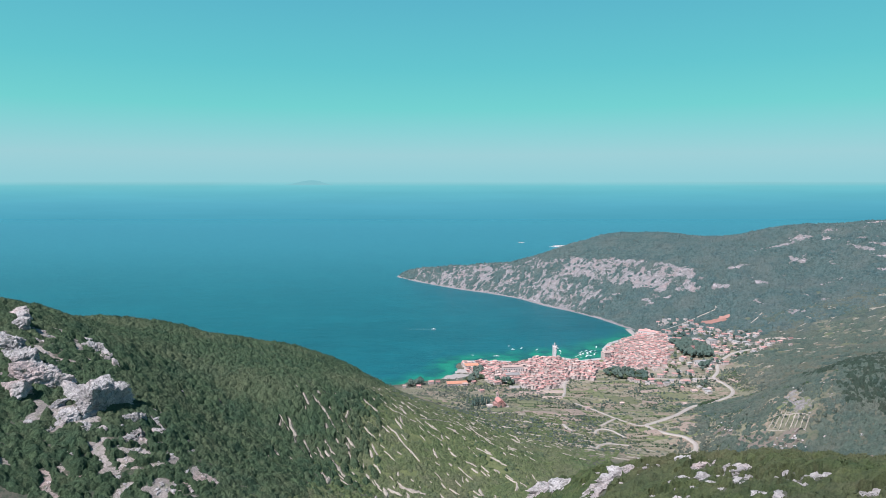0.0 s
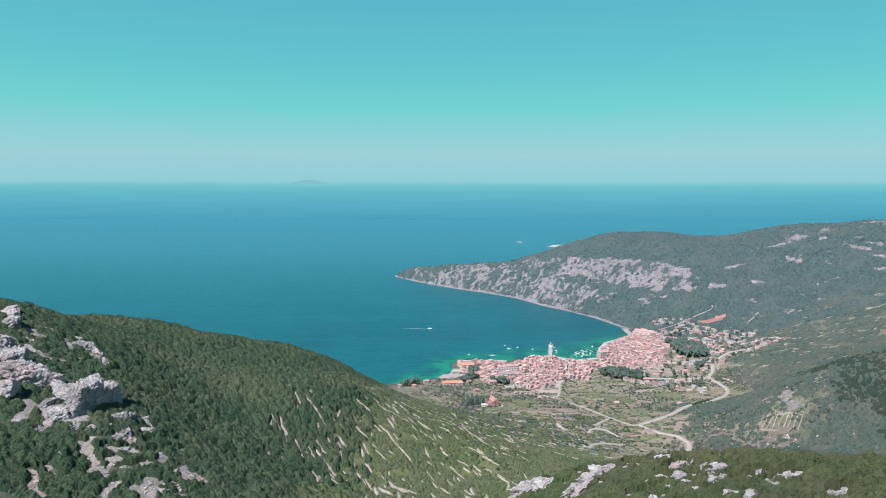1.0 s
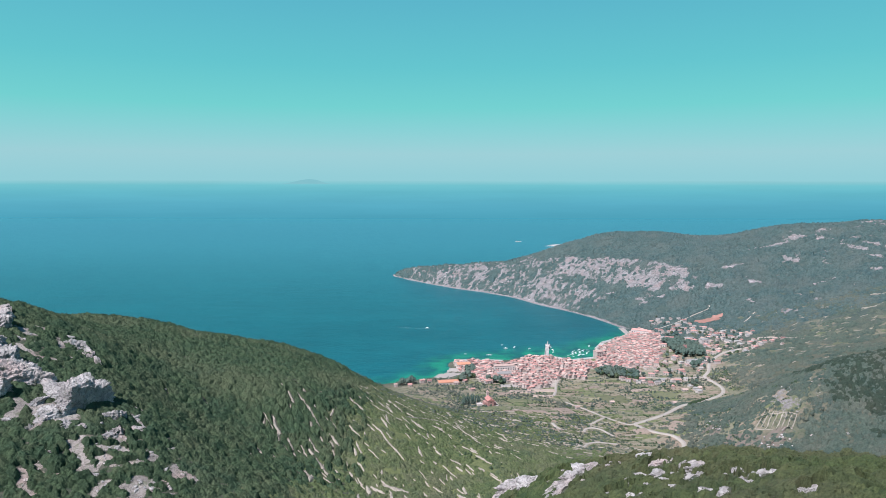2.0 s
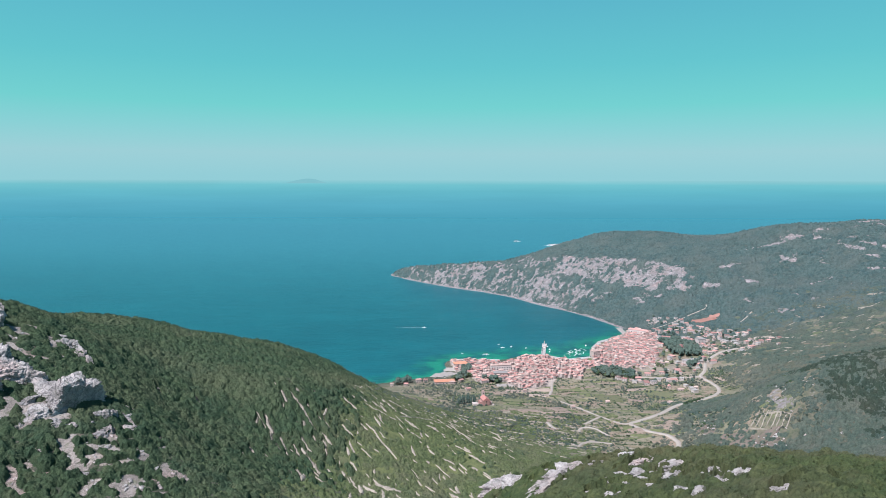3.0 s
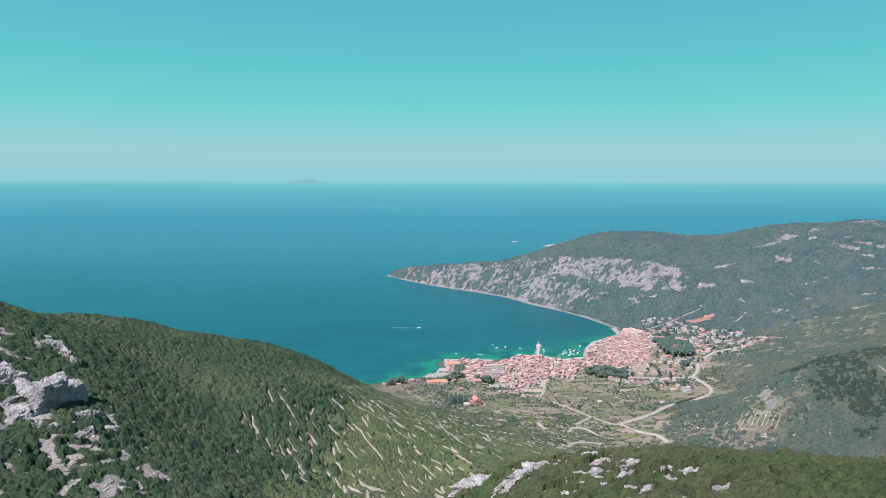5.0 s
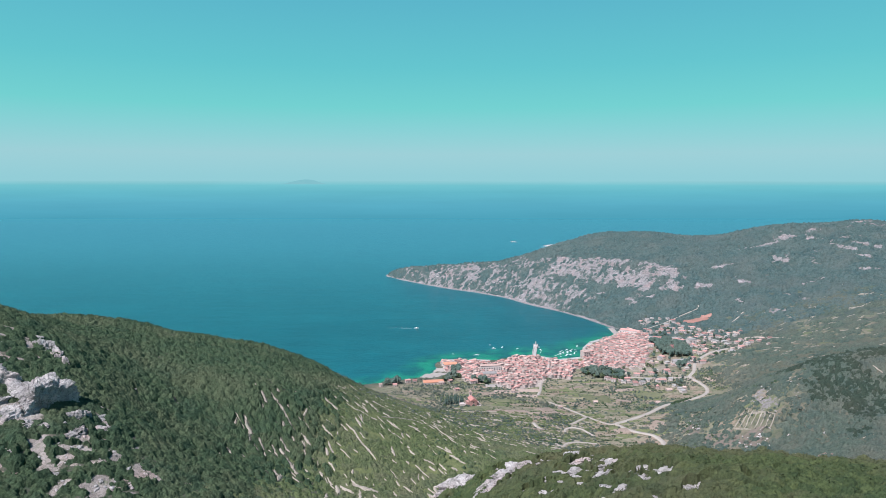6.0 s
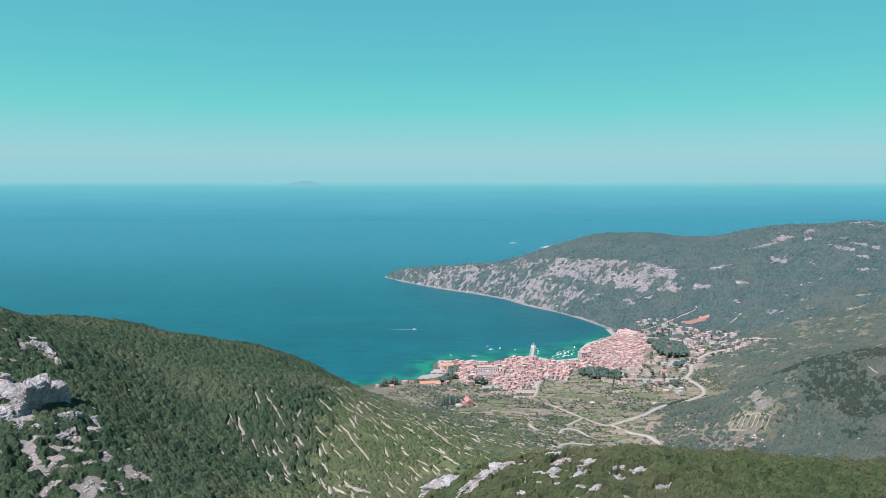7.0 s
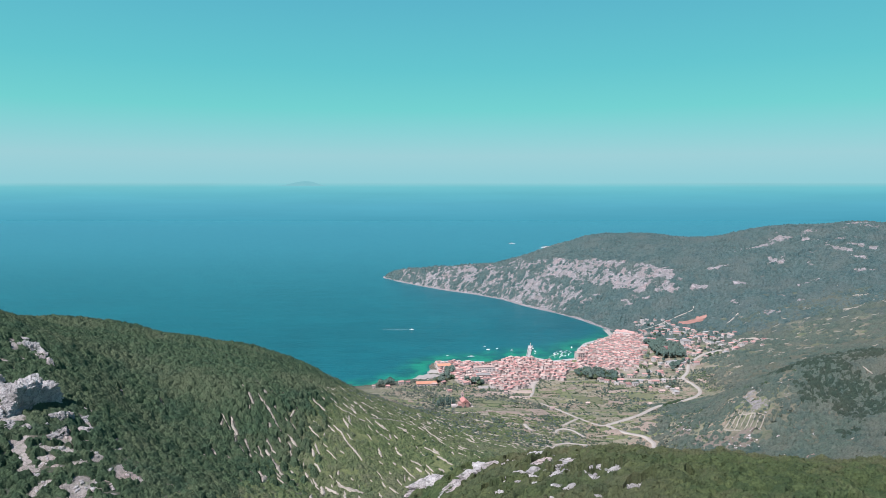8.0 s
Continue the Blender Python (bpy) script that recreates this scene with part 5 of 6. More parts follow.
def house(wide, deep, tall, rise, hip, wall, tile, seed, label):
    """A house with a tiled roof; its ridge lies along x."""
    g = random.Random(seed)
    h = thing("house", label, "house", "houses of the town")
    boxed("wall", (-wide / 2, wide / 2, -deep / 2, deep / 2, -3.0, tall), wall, h)
    if hip == 0:
        bm = bmesh.new()
        for x in (-wide / 2 + 0.01, wide / 2 - 0.31):
            v = [bm.verts.new(p) for p in ((x, -deep / 2 + 0.01, tall), (x, deep / 2 - 0.01, tall), (x, 0, tall + rise * 0.95),
                                           (x + 0.3, -deep / 2 + 0.01, tall), (x + 0.3, deep / 2 - 0.01, tall), (x + 0.3, 0, tall + rise * 0.95))]
            for f in ((0, 1, 2), (5, 4, 3), (0, 3, 4, 1), (1, 4, 5, 2), (2, 5, 3, 0)):
                bm.faces.new([v[i] for i in f])
        part("gable_wall", bm, wall, h)
    bm = bmesh.new()
    gable(bm, -wide / 2 - 0.4, wide / 2 + 0.4, -deep / 2 - 0.45, deep / 2 + 0.45, tall + 0.01, rise, hip)
    part("roof", bm, tile, h, "pinkish clay tile roof")
    cx = g.uniform(-0.3, 0.3) * wide
    boxed("chimney", (cx - 0.4, cx + 0.4, deep * 0.16 - 0.35, deep * 0.16 + 0.35, tall + rise * 0.4, tall + rise + 0.9), wall, h)
    k = 2 if wide < 9 else 3
    for s in range(1 if tall < 5 else 2):
        for i in range(k):
            window(h, -wide / 2 + wide * (i + 0.5) / k, -deep / 2, 1.0 + s * 2.9, "y")
    window(h, -wide / 2, -deep * 0.2, 1.0 + 2.9 * (tall > 5), "x")
    window(h, -wide / 2, deep * 0.22, 1.0, "x")
    bm = bmesh.new()
    box(bm, wide * 0.5 / k - 0.55 - wide * 0.1, wide * 0.5 / k + 0.45 - wide * 0.1, -deep / 2 - 0.05, -deep / 2 + 0.05, -0.1, 2.05)
    part("door", bm, SHUTTER, h)
    return h


WANTED = []


def placed(proto, m):
    WANTED.append((proto, m))


def drop(proto):
    """Takes the pattern piece away once its copies stand."""
    for o in list(proto.children_recursive) + [proto]:
        bpy.data.objects.remove(o)


OLD_KINDS = [house(7.5, 6.5, 6.0, 1.7, 0, STONE_WALL, TILE, 1, "old stone town house with a pink tiled roof"), house(9, 7, 8.0, 1.9, 0, PLASTER, TILE, 2, "tall plastered town house with a pink tiled roof"),
             house(6, 6, 7.5, 1.6, 0, PLASTER, TILE_OLD, 3, "narrow pale town house with a faded tiled roof"), house(10, 7, 6.5, 1.9, 2.2, STONE_WALL, TILE_OLD, 4, "broad stone town house with a hipped roof"),
             house(7.5, 7, 9.5, 1.7, 2.6, PLASTER, TILE_OLD, 5, "three-storey plastered house with a hipped roof"), house(10.5, 6, 5.2, 1.6, 0, WHITEWASH, TILE, 6, "long whitewashed house with a pink tiled roof"),
             house(6.5, 5.5, 4.2, 1.4, 0, WHITEWASH, TILE_OLD, 11, "small low white house with a faded roof"), house(8, 6, 10.5, 1.5, 2.0, STONE_WALL, TILE, 12, "tall narrow stone house with a hipped roof")]
NEW_KINDS = [house(11, 9.5, 6.0, 2.2, 3.0, WHITEWASH, TILE_OLD, 7, "white suburban house with a hipped tile roof"), house(12, 9, 7.5, 2.0, 0, WHITEWASH, TILE, 8, "white two-storey house with a tiled roof"),
             house(10, 8, 4.2, 1.8, 0, PLASTER, TILE_OLD, 9, "small plastered house with a faded tile roof"), house(12, 9, 7.0, 1.6, 3.0, PLASTER, TILE, 10, "large plastered house with a hipped pink roof"),
             house(12, 9, 7.0, 0.5, 2.0, WHITEWASH, SHEET_ROOF, 13, "white block of flats with a low grey roof"), house(9, 8, 5.5, 0.4, 2.0, WHITEWASH, CONCRETE, 14, "white house with a flat concrete roof")]

rng = np.random.default_rng(23)


def settle(poly, cell, kinds, chance, base_turn, seed, avoid=()):
    """Fills a quarter with houses on a loose grid."""
    g = np.random.default_rng(seed)
    p = np.array(poly)
    c, s = math.cos(radians(base_turn)), math.sin(radians(base_turn))
    span = np.arange(-420, 420, cell)
    u, v = [k.ravel() for k in np.meshgrid(span, span)]
    u, v = u + g.uniform(-0.22, 0.22, len(u)) * cell, v + g.uniform(-0.22, 0.22, len(v)) * cell
    mid = p.mean(0)
    x, y = mid[0] + u * c - v * s, mid[1] + u * s + v * c
    keep = inside(x, y, poly) & (g.uniform(size=len(x)) < chance) & (height(x, y) > 0.55)
    for other in avoid:
        keep &= ~inside(x, y, other)
    for line, w in ROADS.values():
        keep &= from_line(x, y, line) > w / 2 + 5
    spots = []
    for a, b in zip(x[keep], y[keep]):
        turn = base_turn + g.choice((0, 0, 90, 180)) + 25 * float(grain(np.array([a]), np.array([b]), 90, 83, 1)[0]) + g.normal(0, 14)
        k = g.uniform(0.66, 1.2) * cell / 8.6 if cell < 10 else g.uniform(0.55, 0.85)
        placed(kinds[g.integers(len(kinds))], at(a, b, turn) @ Matrix.Diagonal((k * g.uniform(0.8, 1.25), k, g.uniform(0.42, 0.74), 1)))
        spots.append((a, b))
    return spots


HALL_GROUNDS = [(98, 1012), (136, 1018), (132, 1040), (94, 1036)]
PITCH = [(418, 1034), (458, 1040), (458, 1068), (418, 1060)]
settle(OLD_TOWN, 6.3, OLD_KINDS, 0.86, 24, 3, (HALL_GROUNDS, GROVE))
settle(SUBURB, 12.5, NEW_KINDS + NEW_KINDS + OLD_KINDS[:3], 0.55, 12, 4, (PARK, GROVE, PITCH))
SINGLE = [(-59, 937, 2, 10), (-37, 937, 0, 5), (-19, 966, 1, 20), (-8, 968, 0, 10), (17, 954, 5, 15), (34, 946, 3, 10), (57, 905, 0, 20), (140, 900, 2, 0), (594, 1115, 1, 0), (609, 1118, 0, 10),
          (622, 1130, 3, 15), (634, 1128, 0, 5), (600, 1066, 2, 30), (584, 1112, 2, 0), (611, 1194, 0, 20), (252, 862, 6, 10), (196, 828, 6, 15), (338, 856, 6, 20), (48, 960, 0, 40)]
for x, y, k, t in SINGLE:
    placed((OLD_KINDS + NEW_KINDS)[k], at(x, y, t) @ Matrix.Diagonal((0.85, 0.85, 0.62, 1)))


def joined_houses(wanted):
    """The houses farther off, too small to pick apart, as one mesh."""
    verts, faces, slots, mats = [], [], [], []
    for proto, m in wanted:
        for o in proto.children_recursive:
            mat = o.data.materials[0]
            if mat not in mats:
                mats.append(mat)
            base, w = len(verts), m @ o.matrix_local
            verts += [w @ v.co for v in o.data.vertices]
            for f in o.data.polygons:
                faces.append([base + i for i in f.vertices])
                slots.append(mats.index(mat))
    me = bpy.data.meshes.new("far_houses")
    me.from_pydata(verts, [], faces)
    for mat in mats:
        me.materials.append(mat)
    me.polygons.foreach_set("material_index", slots)
    tagged(new("far_houses", me), "crowded pink-roofed houses of the old town", "houses", kind="stuff")


WANTED.sort(key=lambda w: w[1].translation.y + 0.3 * w[1].translation.x)
for proto, m in WANTED[:290]:
    copy_thing(proto, m)
joined_houses(WANTED[290:])
for proto in OLD_KINDS + NEW_KINDS:
    drop(proto)


def long_hall(name, label, x, y, wide, deep, tall, turn, wall, roof, rise, bays, category="building"):
    """A large public building with a row of tall openings."""
    h = thing(name, label, category)
    boxed("wall", (-wide / 2, wide / 2, -deep / 2, deep / 2, -3, tall), wall, h)
    bm = bmesh.new()
    gable(bm, -wide / 2 - 0.5, wide / 2 + 0.5, -deep / 2 - 0.5, deep / 2 + 0.5, tall + 0.01, rise, 3.0)
    part("roof", bm, roof, h)
    for i in range(bays):
        for k in range(max(1, int(tall / 3.2))):
            window(h, -wide / 2 + wide * (i + 0.5) / bays, -deep / 2, 1.0 + 3.0 * k, "y", wide / bays * 0.36, 1.6)
    for i in range(2):
        window(h, -wide / 2, -deep / 4 + i * deep / 2, 1.4, "x", 1.6, 2.2)
    boxed("cornice", (-wide / 2 - 0.25, wide / 2 + 0.25, -deep / 2 - 0.25, deep / 2 + 0.25, tall - 0.5, tall - 0.02), wall, h)
    h.matrix_basis = at(x, y, turn)
    return h


long_hall("factory_hall", "long white arcaded factory building in the town", 116, 1028, 34, 9, 9, 8, WHITEWASH, TILE_OLD, 1.6, 8)
ORANGE_TILE = plain("new_orange_tile", (0.52, 0.25, 0.17), 0.85, 0.05, 0.4, (0.7, 0.66, 0.62))
long_hall("boatyard_hall", "low hall with a new orange tiled roof", 50, 1068, 24, 14, 5, 10, PLASTER, ORANGE_TILE, 2.2, 5)
long_hall("boatyard_hall", "long low hall with an orange tiled roof by the beach", 22, 951, 32, 13, 4.5, 8, PLASTER, ORANGE_TILE, 2.2, 6)
long_hall("warehouse", "grey stone warehouse beside the yard", 112, 990, 22, 12, 7, 5, STONE_WALL, SHEET_ROOF, 1.5, 5)
long_hall("sports_hall", "grey-roofed sports hall in the suburb", 440, 1036, 30, 16, 5, 14, WHITEWASH, SHEET_ROOF, 1.4, 8)
long_hall("hotel", "white block-like hotel above the park", 500, 1150, 15, 12, 11, 10, WHITEWASH, SHEET_ROOF, 0.8, 5, "hotel")
long_hall("hotel", "long white hotel with a red tiled roof by the bay", 424, 1278, 40, 11, 9, -32, WHITEWASH, TILE, 2.0, 8, "hotel")
long_hall("harbour_fort", "square stone harbour fort with a low roof", 296, 1120, 13, 13, 14, 20, STONE_WALL, TILE_OLD, 1.2, 3, "fort")


def church():
    """A fortified church on a walled terrace, with a nave, a bell tower and low side wings."""
    h = thing("church", "red-brown stone church with a bell tower on a walled terrace", "church")
    wall = plain("red_stone_masonry", (0.40, 0.235, 0.215), 0.9, 0.05, 0.4, (0.65, 0.6, 0.58))
    boxed("terrace", (-14, 15, -12, 12, -6, 0.6), STONE_WALL, h, "pale stone retaining terrace", 0.3)
    boxed("nave", (-5.5, 5.5, -8, 9, 0.6, 9.5), wall, h)
    bm = bmesh.new()
    gable(bm, -9, 9.4, -6, 6, 0, 4.0)
    roof = part("roof", bm, plain("red_church_tile", (0.46, 0.22, 0.20), 0.85, 0.05, 0.4, (0.7, 0.65, 0.6)), h)
    roof.matrix_basis = pose(0, 0.5, 9.51, 0, 0, 90)
    boxed("aisle", (5.6, 9.5, -5, 8, 0.6, 5.5), wall, h)
    boxed("chapel_wing", (-9.5, -5.6, -3, 8, 0.6, 6.0), wall, h)
    tower = boxed("bell_tower", (-2.2, 2.2, 9.1, 13.5, 0.6, 19.0), STONE_WALL, h)
    bm = bmesh.new()
    gable(bm, -2.6, 2.6, 8.7, 13.9, 19.01, 2.6, 2.4)
    part("tower_roof", bm, TILE_OLD, tower)
    for z in (9, 14.5):
        window(tower, 0, 9.1, z, "y", 1.4, 2.4)
        window(tower, -2.2, 11.3, z, "x", 1.4, 2.4)
    window(h, 0, -8, 6.0, "y", 1.8, 1.8)
    boxed("door", (-1.2, 1.2, -8.08, -7.9, 0.6, 4.0), SHUTTER, h)
    for y in (-4, 1, 6):
        window(h, -5.5, y, 6.4, "x", 1.0, 2.0)
    boxed("annex", (-22, -14.2, -5, 3, -4, 4.5), WHITEWASH, h, "low white annex")
    h.matrix_basis = at(76, 822, 14) @ Matrix.Scale(0.8, 4)


church()


# ---- trees ----
def tree(kind, seed, label):
    """A tapered trunk with limbs and a crown of many small clumps."""
    g = np.random.default_rng(seed)
    t = thing("tree", label, "tree")
    bm = bmesh.new()
    if kind == "cypress":
        tall, trunk = 11.0, 9.0
        tube(bm, (0, 0, -0.5), (0, 0, trunk), 0.28, 0.05)
        k = 46
        zz = g.uniform(0.08, 1.0, k) ** 0.9
        r = 1.25 * np.sin(np.pi * np.clip(zz * 0.92 + 0.06, 0, 1)) ** 0.7
        a = g.uniform(0, 6.28, k)
        cx, cy, cz, cr = r * 0.6 * np.cos(a), r * 0.6 * np.sin(a), zz * tall, g.uniform(0.55, 0.9, k)
        lift = 1.5
    else:
        tall = 9.0 if kind == "pine" else 6.0
        tube(bm, (0, 0, -0.5), (0.3, 0.1, tall * 0.45), 0.36, 0.24)
        tube(bm, (0.3, 0.1, tall * 0.45), (0.1, 0.3, tall * 0.8), 0.24, 0.08)
        for i in range(6):
            a = i * 1.05 + g.uniform(-0.3, 0.3)
            tube(bm, (0.25, 0.15, tall * g.uniform(0.35, 0.6)), (2.2 * math.cos(a), 2.2 * math.sin(a), tall * g.uniform(0.6, 0.85)), 0.14, 0.04, 5)
        k = 28
        d = g.normal(size=(k, 3))
        d /= np.linalg.norm(d, axis=1, keepdims=True)
        d *= g.uniform(0.45, 1.0, (k, 1))
        cx, cy, cz, cr = d[:, 0] * 3.1, d[:, 1] * 3.1, tall * 0.7 + d[:, 2] * tall * 0.28, g.uniform(0.95, 1.6, k)
        lift = 0.8
    part("trunk", bm, BARK, t)
    shapes, tris = dome_shapes(12, 5, 2, seed, -0.8)
    v = shapes[g.integers(0, 12, k)] * np.stack([cr, cr, cr * lift], 1)[:, None] + np.stack([cx, cy, cz], 1)[:, None]
    crown = mesh_of("crown", v.reshape(-1, 3), (tris[None] + (np.arange(k) * shapes.shape[1])[:, None, None]).reshape(-1, 3), PARK_LEAVES if kind != "olive" else MACCHIA)
    crown.parent = t
    return t


TREES = {"cypress": tree("cypress", 1, "slender dark green cypress"), "pine": tree("pine", 2, "dark green pine with a rounded crown"),
         "pine_b": tree("pine", 3, "dark green pine with an uneven crown"), "olive": tree("olive", 4, "small grey-green olive tree")}


def plant(kind, x, y, size, turn, group):
    o = copy_thing(TREES[kind], at(x, y, turn) @ Matrix.Diagonal((size, size, size * random.uniform(0.9, 1.15), 1)))
    tagged(o, group=group)


for i in range(9):
    plant("cypress", 40 + i * 2.9 + random.uniform(-0.6, 0.6), 822 + 0.9 * i + random.uniform(-2, 2), random.uniform(0.75, 1.1), i * 40, "cypresses by the church")


def wood(poly, cell, kinds, seed, group):
    g = np.random.default_rng(seed)
    p = np.array(poly)
    x, y = [k.ravel() for k in np.meshgrid(np.arange(p[:, 0].min(), p[:, 0].max(), cell), np.arange(p[:, 1].min(), p[:, 1].max(), cell))]
    x, y = x + g.uniform(-0.4, 0.4, len(x)) * cell, y + g.uniform(-0.4, 0.4, len(y)) * cell
    keep = inside(x, y, poly)
    for a, b in zip(x[keep], y[keep]):
        plant(kinds[g.integers(len(kinds))], a, b, g.uniform(0.8, 1.35), g.uniform(0, 360), group)


BLOSSOM = leaf_material("pink_blossom", (0.30, 0.14, 0.15), (0.42, 0.22, 0.22), (0.34, 0.20, 0.18))
for x, y in ((452, 1116),):
    o = copy_thing(TREES["pine"], at(x, y, x) @ Matrix.Diagonal((1.5, 1.5, 1.3, 1)))
    tagged(o, "tree in full pink blossom among the park pines", "tree")
    for c in o.children:
        if c.name.startswith("crown"):
            c.data = c.data.copy()
            c.data.materials[0] = BLOSSOM
wood(PARK, 6.4, ["pine", "pine_b"], 5, "pines of the park")
wood(GROVE, 6.2, ["pine", "pine_b", "olive"], 6, "trees of the grove")
wood([(-52, 950), (-40, 950), (-28, 962), (-34, 972), (-52, 962)], 5, ["pine", "pine_b"], 7, "trees by the beach")
wood([(40, 962), (58, 975), (66, 1000), (54, 1004), (42, 985)], 7, ["pine", "olive"], 8, "trees by the beach")
wood([(50, 1010), (66, 1008), (68, 1026), (54, 1032)], 6, ["pine", "pine_b"], 12, "trees by the beach")
wood([(34, 966), (46, 966), (46, 980), (34, 980)], 6, ["pine", "olive"], 13, "trees by the beach")
wood([(80, 950), (110, 948), (112, 962), (84, 966)], 7, ["pine", "olive"], 14, "trees below the town")
wood([(425, 1015), (440, 1012), (445, 1030), (425, 1032)], 6, ["pine", "pine_b"], 9, "trees of the suburb")
g = np.random.default_rng(19)
x, y = g.uniform(60, 600, 900), g.uniform(905, 1360, 900)
town, green = inside(x, y, OLD_TOWN), inside(x, y, SUBURB)
for i in np.where(green)[0][:120]:
    plant(("pine", "olive", "pine_b")[i % 3], x[i], y[i], g.uniform(0.55, 0.95), g.uniform(0, 360), "garden trees")
rest = np.r_[np.where(green)[0][120:], np.where(town)[0][::4]]
scrub("garden_shrubs", x[rest], y[rest], sizes(g, len(rest), 1.2, 2.6), g.uniform(0.9, 1.5, len(rest)), PARK_LEAVES, 7, 3, 10, 20, "dark green garden bushes between the houses")
for proto in TREES.values():
    drop(proto)


# ---- harbour and boats ----
def mole():
    m = thing("mole", "pale stone harbour mole with a beacon", "pier")
    boxed("deck", (-4.5, 4.5, -6, 92, -3, 1.7), CONCRETE, m, taper=0.2)
    boxed("parapet", (-4.2, -3.0, -4, 90, 1.7, 3.4), CONCRETE, m)
    boxed("head", (-5.5, 5.5, 92.01, 104, -3, 1.9), CONCRETE, m, taper=0.3)
    boxed("store", (-3.5, 3.5, 70, 80, 1.7, 5.4), WHITEWASH, m, taper=0.0)
    bm = bmesh.new()
    tube(bm, (0, 98, 1.9), (0, 98, 9.0), 1.3, 0.9, 10)
    lamp = part("beacon_tower", bm, WHITEWASH, m)
    bm = bmesh.new()
    tube(bm, (0, 98, 9.0), (0, 98, 10.6), 0.8, 0.5, 10)
    part("lantern", bm, SHUTTER, lamp)
    m.matrix_basis = pose(203, 1128, 0, 0, 0, -11) @ Matrix.Scale(0.9, 4)


mole()


def quay(a, b, wide):
    a, b = Vector((*a, 0)), Vector((*b, 0))
    q = tagged(new("quay"), "pale stone quay along the harbour", "quay", kind="structure")
    boxed("deck", (0, (b - a).length, -wide / 2, wide / 2, -3, 1.5), CONCRETE, q, taper=0.1)
    q.matrix_basis = pose(a.x, a.y, 0, 0, 0, math.degrees(math.atan2(b.y - a.y, b.x - a.x)))


for a, b in (((246, 1110), (291, 1126)), ((207, 1137), (243, 1112)), ((310, 1188), (331, 1228)), ((332, 1232), (372, 1266)), ((84, 1110), (122, 1106)), ((34, 1106), (80, 1112))):
    quay(a, b, 9)


def boat(long, wide, cabin, label):
    """A small motor boat: hull with a pointed bow, deck, cabin and windscreen."""
    b = thing("boat", label, "boat", "moored boats")
    bm = bmesh.new()
    rings = []
    for t in np.linspace(0, 1, 9):
        w = wide / 2 * (1 - max(0, (t - 0.45) / 0.55) ** 2.2) * (0.85 + 0.15 * min(1, t * 4)) + 0.02
        x, rise = (t - 0.5) * long, 0.25 * t * t
        rings.append([bm.verts.new(p) for p in ((x, -w, 0.85 + rise), (x, -w * 0.8, 0.1), (x, 0, -0.35), (x, w * 0.8, 0.1), (x, w, 0.85 + rise))])
    for r, s in zip(rings, rings[1:]):
        for i in range(4):
            bm.faces.new((r[i], s[i], s[i + 1], r[i + 1]))
        bm.faces.new((r[4], s[4], s[0], r[0]))
    bm.faces.new(rings[0][::-1])
    part("hull", bm, HULL, b)
    if cabin:
        c = boxed("cabin", (-long * 0.12, long * 0.2, -wide * 0.3, wide * 0.3, 0.9, 2.3), HULL, b, taper=0.18)
        boxed("windscreen", (long * 0.2 - 0.16, long * 0.2 + 0.02, -wide * 0.24, wide * 0.24, 1.5, 2.0), GLASS, c)
    else:
        boxed("thwart", (-0.3, 0.3, -wide * 0.4, wide * 0.4, 0.95, 1.1), BARK, b)
    return b


BOATS = [boat(8, 2.6, True, "white motor boat with a cabin at its mooring"), boat(5.5, 2.0, False, "small open white boat at its mooring"), boat(10, 3.0, True, "white cruiser at its mooring")]
g = np.random.default_rng(29)
for i in range(28):
    row = i % 5
    x, y = 244 + row * 11 + g.uniform(-3, 3) + (i // 5) * 4, 1132 + (i // 5) * 8.5 + row * 5 + g.uniform(-2, 2)
    if bool(height([x], [y])[0] < -1):
        copy_thing(BOATS[g.integers(3)], pose(x, y, 0, 0, 0, 28 + g.normal(0, 12)) @ Matrix.Scale(0.72, 4))
for x, y, k in ((56, 1152, 1), (130, 1216, 1), (135, 1192, 2), (153, 1200, 0), (180, 1188, 0), (222, 1200, 0), (224, 1180, 0), (300, 1209, 2), (222, 1165, 1)):
    copy_thing(BOATS[k], pose(x, y, 0, 0, 0, g.uniform(0, 360)) @ Matrix.Scale(0.8, 4))
launch = copy_thing(BOATS[2], pose(-21, 1355, 0, 0, -3, -4))
tagged(launch, "white motor boat under way with a long wake", "boat")
for proto in BOATS:
    drop(proto)


def foam(name, x, y, long, wide, turn, label, seed, taper=1.0):
    """A broken sheet of foam on the water."""
    g = np.random.default_rng(seed)
    n = max(10, int(long / 2))
    t = np.linspace(0, 1, n)
    half = wide / 2 * (np.sin(np.pi * np.clip(t, 0.02, 0.98)) ** 0.5 if taper == 0 else (0.15 + 0.85 * t * taper) * (1 - t ** 8)) * g.uniform(0.5, 1.3, n)
    v = np.stack([np.c_[(t - 1) * long, -half, np.full(n, 0.06)], np.c_[(t - 1) * long, half * 0.2, np.full(n, 0.12)], np.c_[(t - 1) * long, half, np.full(n, 0.06)]], 1).reshape(-1, 3)
    i = (np.arange(n - 1)[:, None] * 3 + np.arange(2)[None]).ravel()
    ob = mesh_of(name, v, np.c_[i, i + 3, i + 4, i + 1], FOAM)
    ob.matrix_basis = pose(x, y, 0, 0, 0, turn)
    return tagged(ob, label, "foam", kind="stuff")


foam("wake", -26, 1355, 58, 1.3, -4, "thin white wake behind the motor boat", 3)


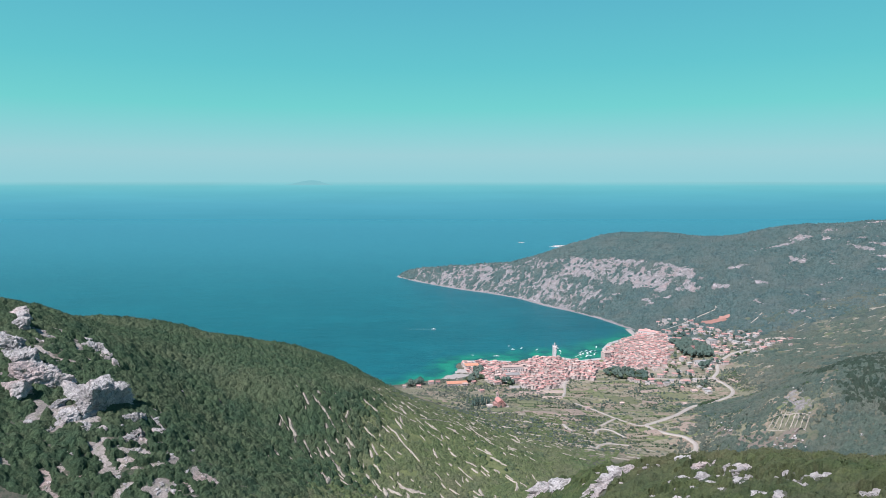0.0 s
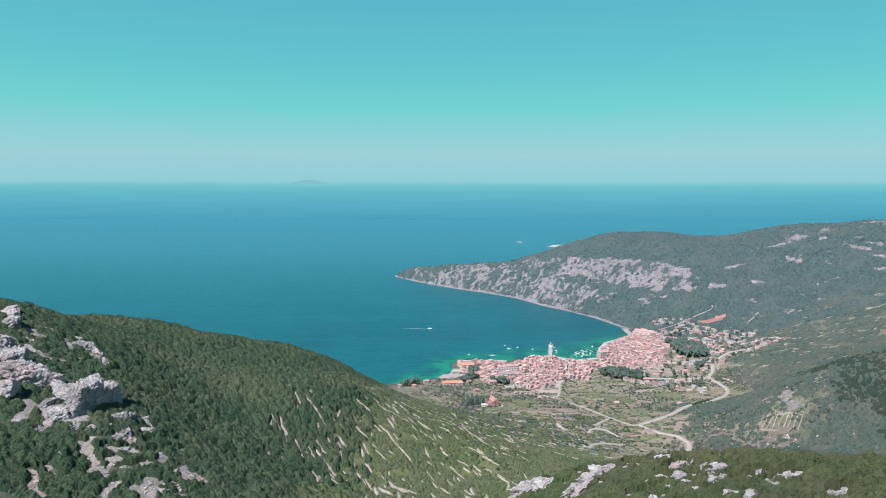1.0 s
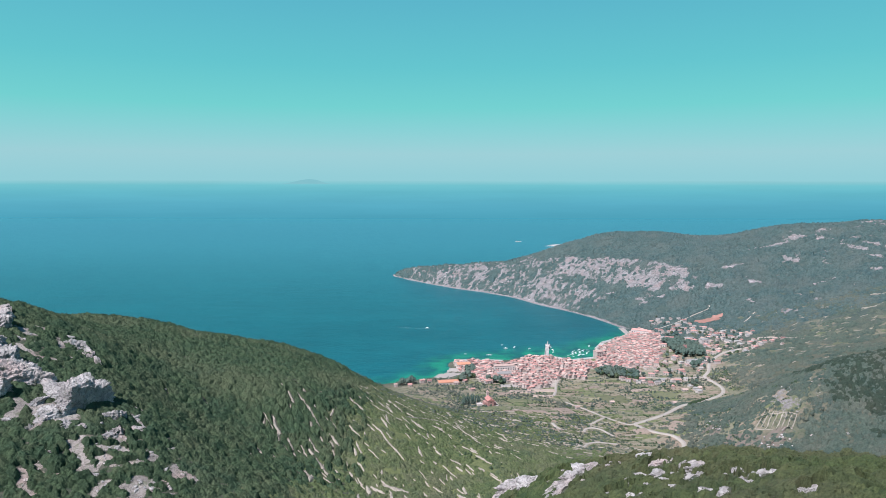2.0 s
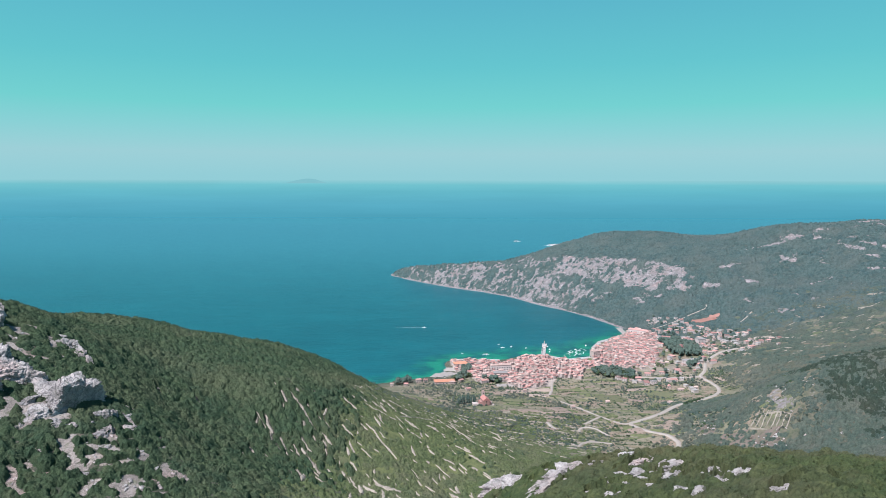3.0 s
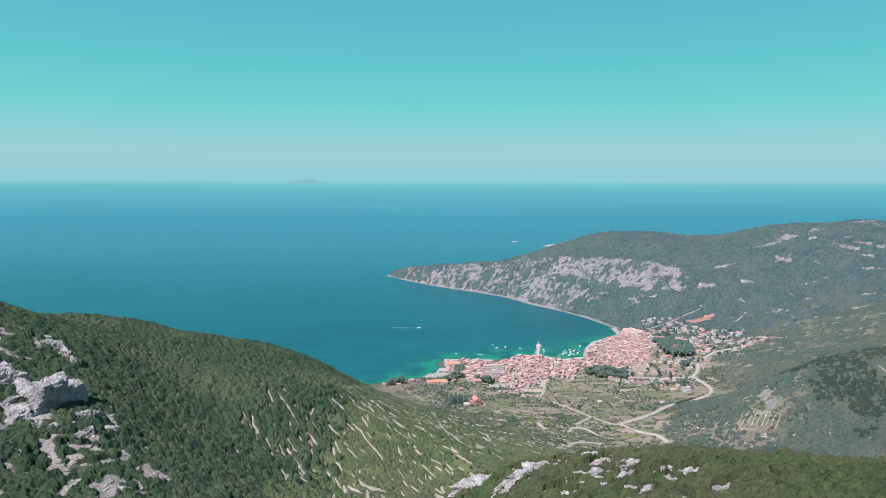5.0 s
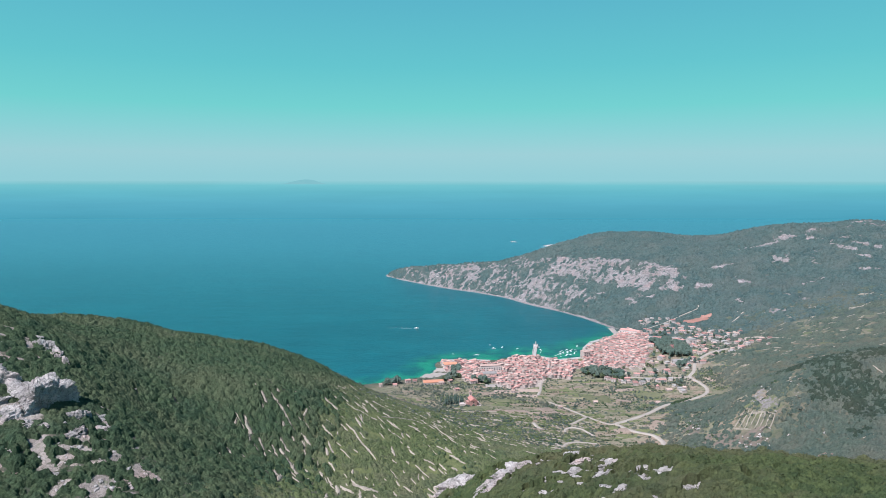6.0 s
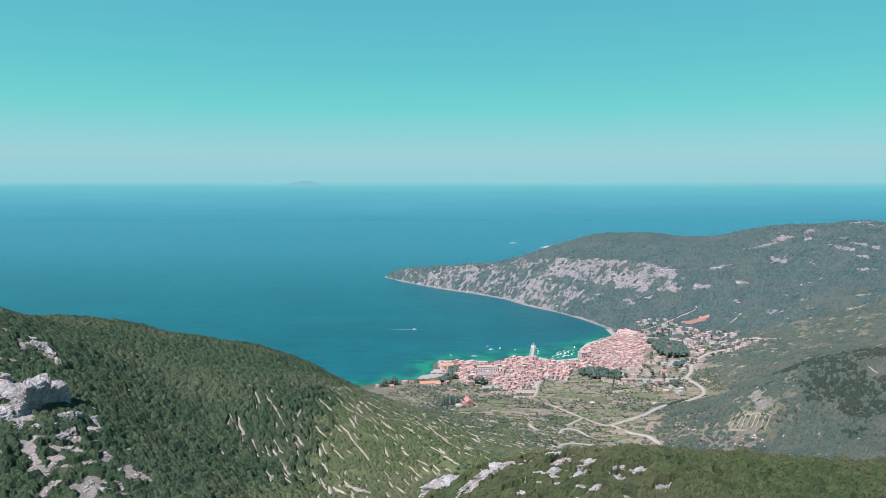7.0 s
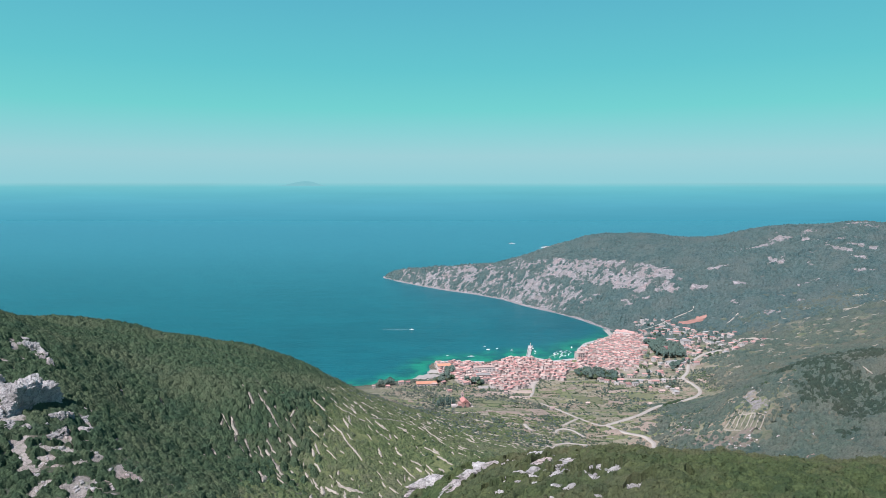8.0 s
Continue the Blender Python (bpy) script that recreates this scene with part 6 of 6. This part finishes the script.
# ---- islets and the far island ----
def islet(x, y, long, deep, tall, seed, label):
    me = crag_mesh("islet", (long / 2, deep / 2, tall), seed, 4, 0.5)
    ob = tagged(new("islet", me), label, "islet", "islets off the headland")
    ob.matrix_basis = pose(x, y, -tall * 0.3)
    foam("surf", x + long * 0.55, y - deep * 0.6, long * 1.1, deep * 0.4, 0, "white surf round a low islet", seed + 1, 0)


islet(401, 3218, 34, 26, 4, 91, "low pale rock islet ringed with surf")
islet(555, 3034, 90, 40, 9, 93, "low pale rock islet ringed with surf")
islet(100, 1150, 12, 6, 1.0, 97, "low pale rock islet ringed with surf")


# island glows in a haze-painted colour, raised to fit the camera's horizon
def far_island():
    m = bpy.data.materials.new("glowing_hazy_island")
    m.use_nodes = True
    n, l = m.node_tree.nodes, m.node_tree.links
    n.clear()
    o, e = n.new("ShaderNodeOutputMaterial"), n.new("ShaderNodeEmission")
    l.new(blend(n, l, remap(n, l, add_noise(n, l, 0.03, 4), 0.35, 0.65), (0.225, 0.525, 0.602), (0.235, 0.535, 0.612)), e.inputs["Color"])
    e.inputs["Strength"].default_value = 0.683
    l.new(e.outputs[0], o.inputs["Surface"])
    xs, ys = np.linspace(-140, 140, 57), np.linspace(-25, 25, 9)
    u, v = [k.ravel() for k in np.meshgrid(xs, ys)]
    crest = 20 * np.exp(-((u - 8) / 92) ** 4) + 8 * np.exp(-((u - 25) / 40) ** 2) + 6 * np.exp(-(u / 132) ** 6)
    z = crest * np.cos(v / 25 * math.pi / 2) ** 0.7 + 3 * grain(u, v, 30, 5, 3)
    ob, _, _ = sheet("island", xs, ys, z, m)
    ob.matrix_basis = pose(-1034, 4905, 274) @ Matrix.Diagonal((1.3, 1, 1, 1))
    ob.parent = backdrop
    return ob


far_island()


plot("bare_field", 400, 574, 22, 16, 20, plain("red_brown_soil", (0.25, 0.175, 0.155), 0.95, 0.1, 0.12, (0.5, 0.5, 0.45), 0.1, "Position"), "raw red-brown earth on the knoll", 19, 0.6, "field", 6.0)
for x, y, k in ((403, 638, 3.2), (401, 609, 2.6), (412, 640, 2.2), (430, 622, 2.8), (388, 600, 2.0)):
    outcrop(x, y, k, 30, int(y) % 12, 0.8)
STONY = plain("stony_brown_soil", (0.20, 0.168, 0.148), 0.95, 0.1, 0.12, (0.38, 0.42, 0.36), 0.1, "Position")
plot("bare_field", 352, 664, 62, 38, -35, STONY, "stony brown ground below the walled plots", 17, 0.05, "field", 11.0)
plot("bare_field", 334, 716, 36, 26, 30, STONY, "stony brown ground below the walled plots", 18, 0.05, "field", 9.0)
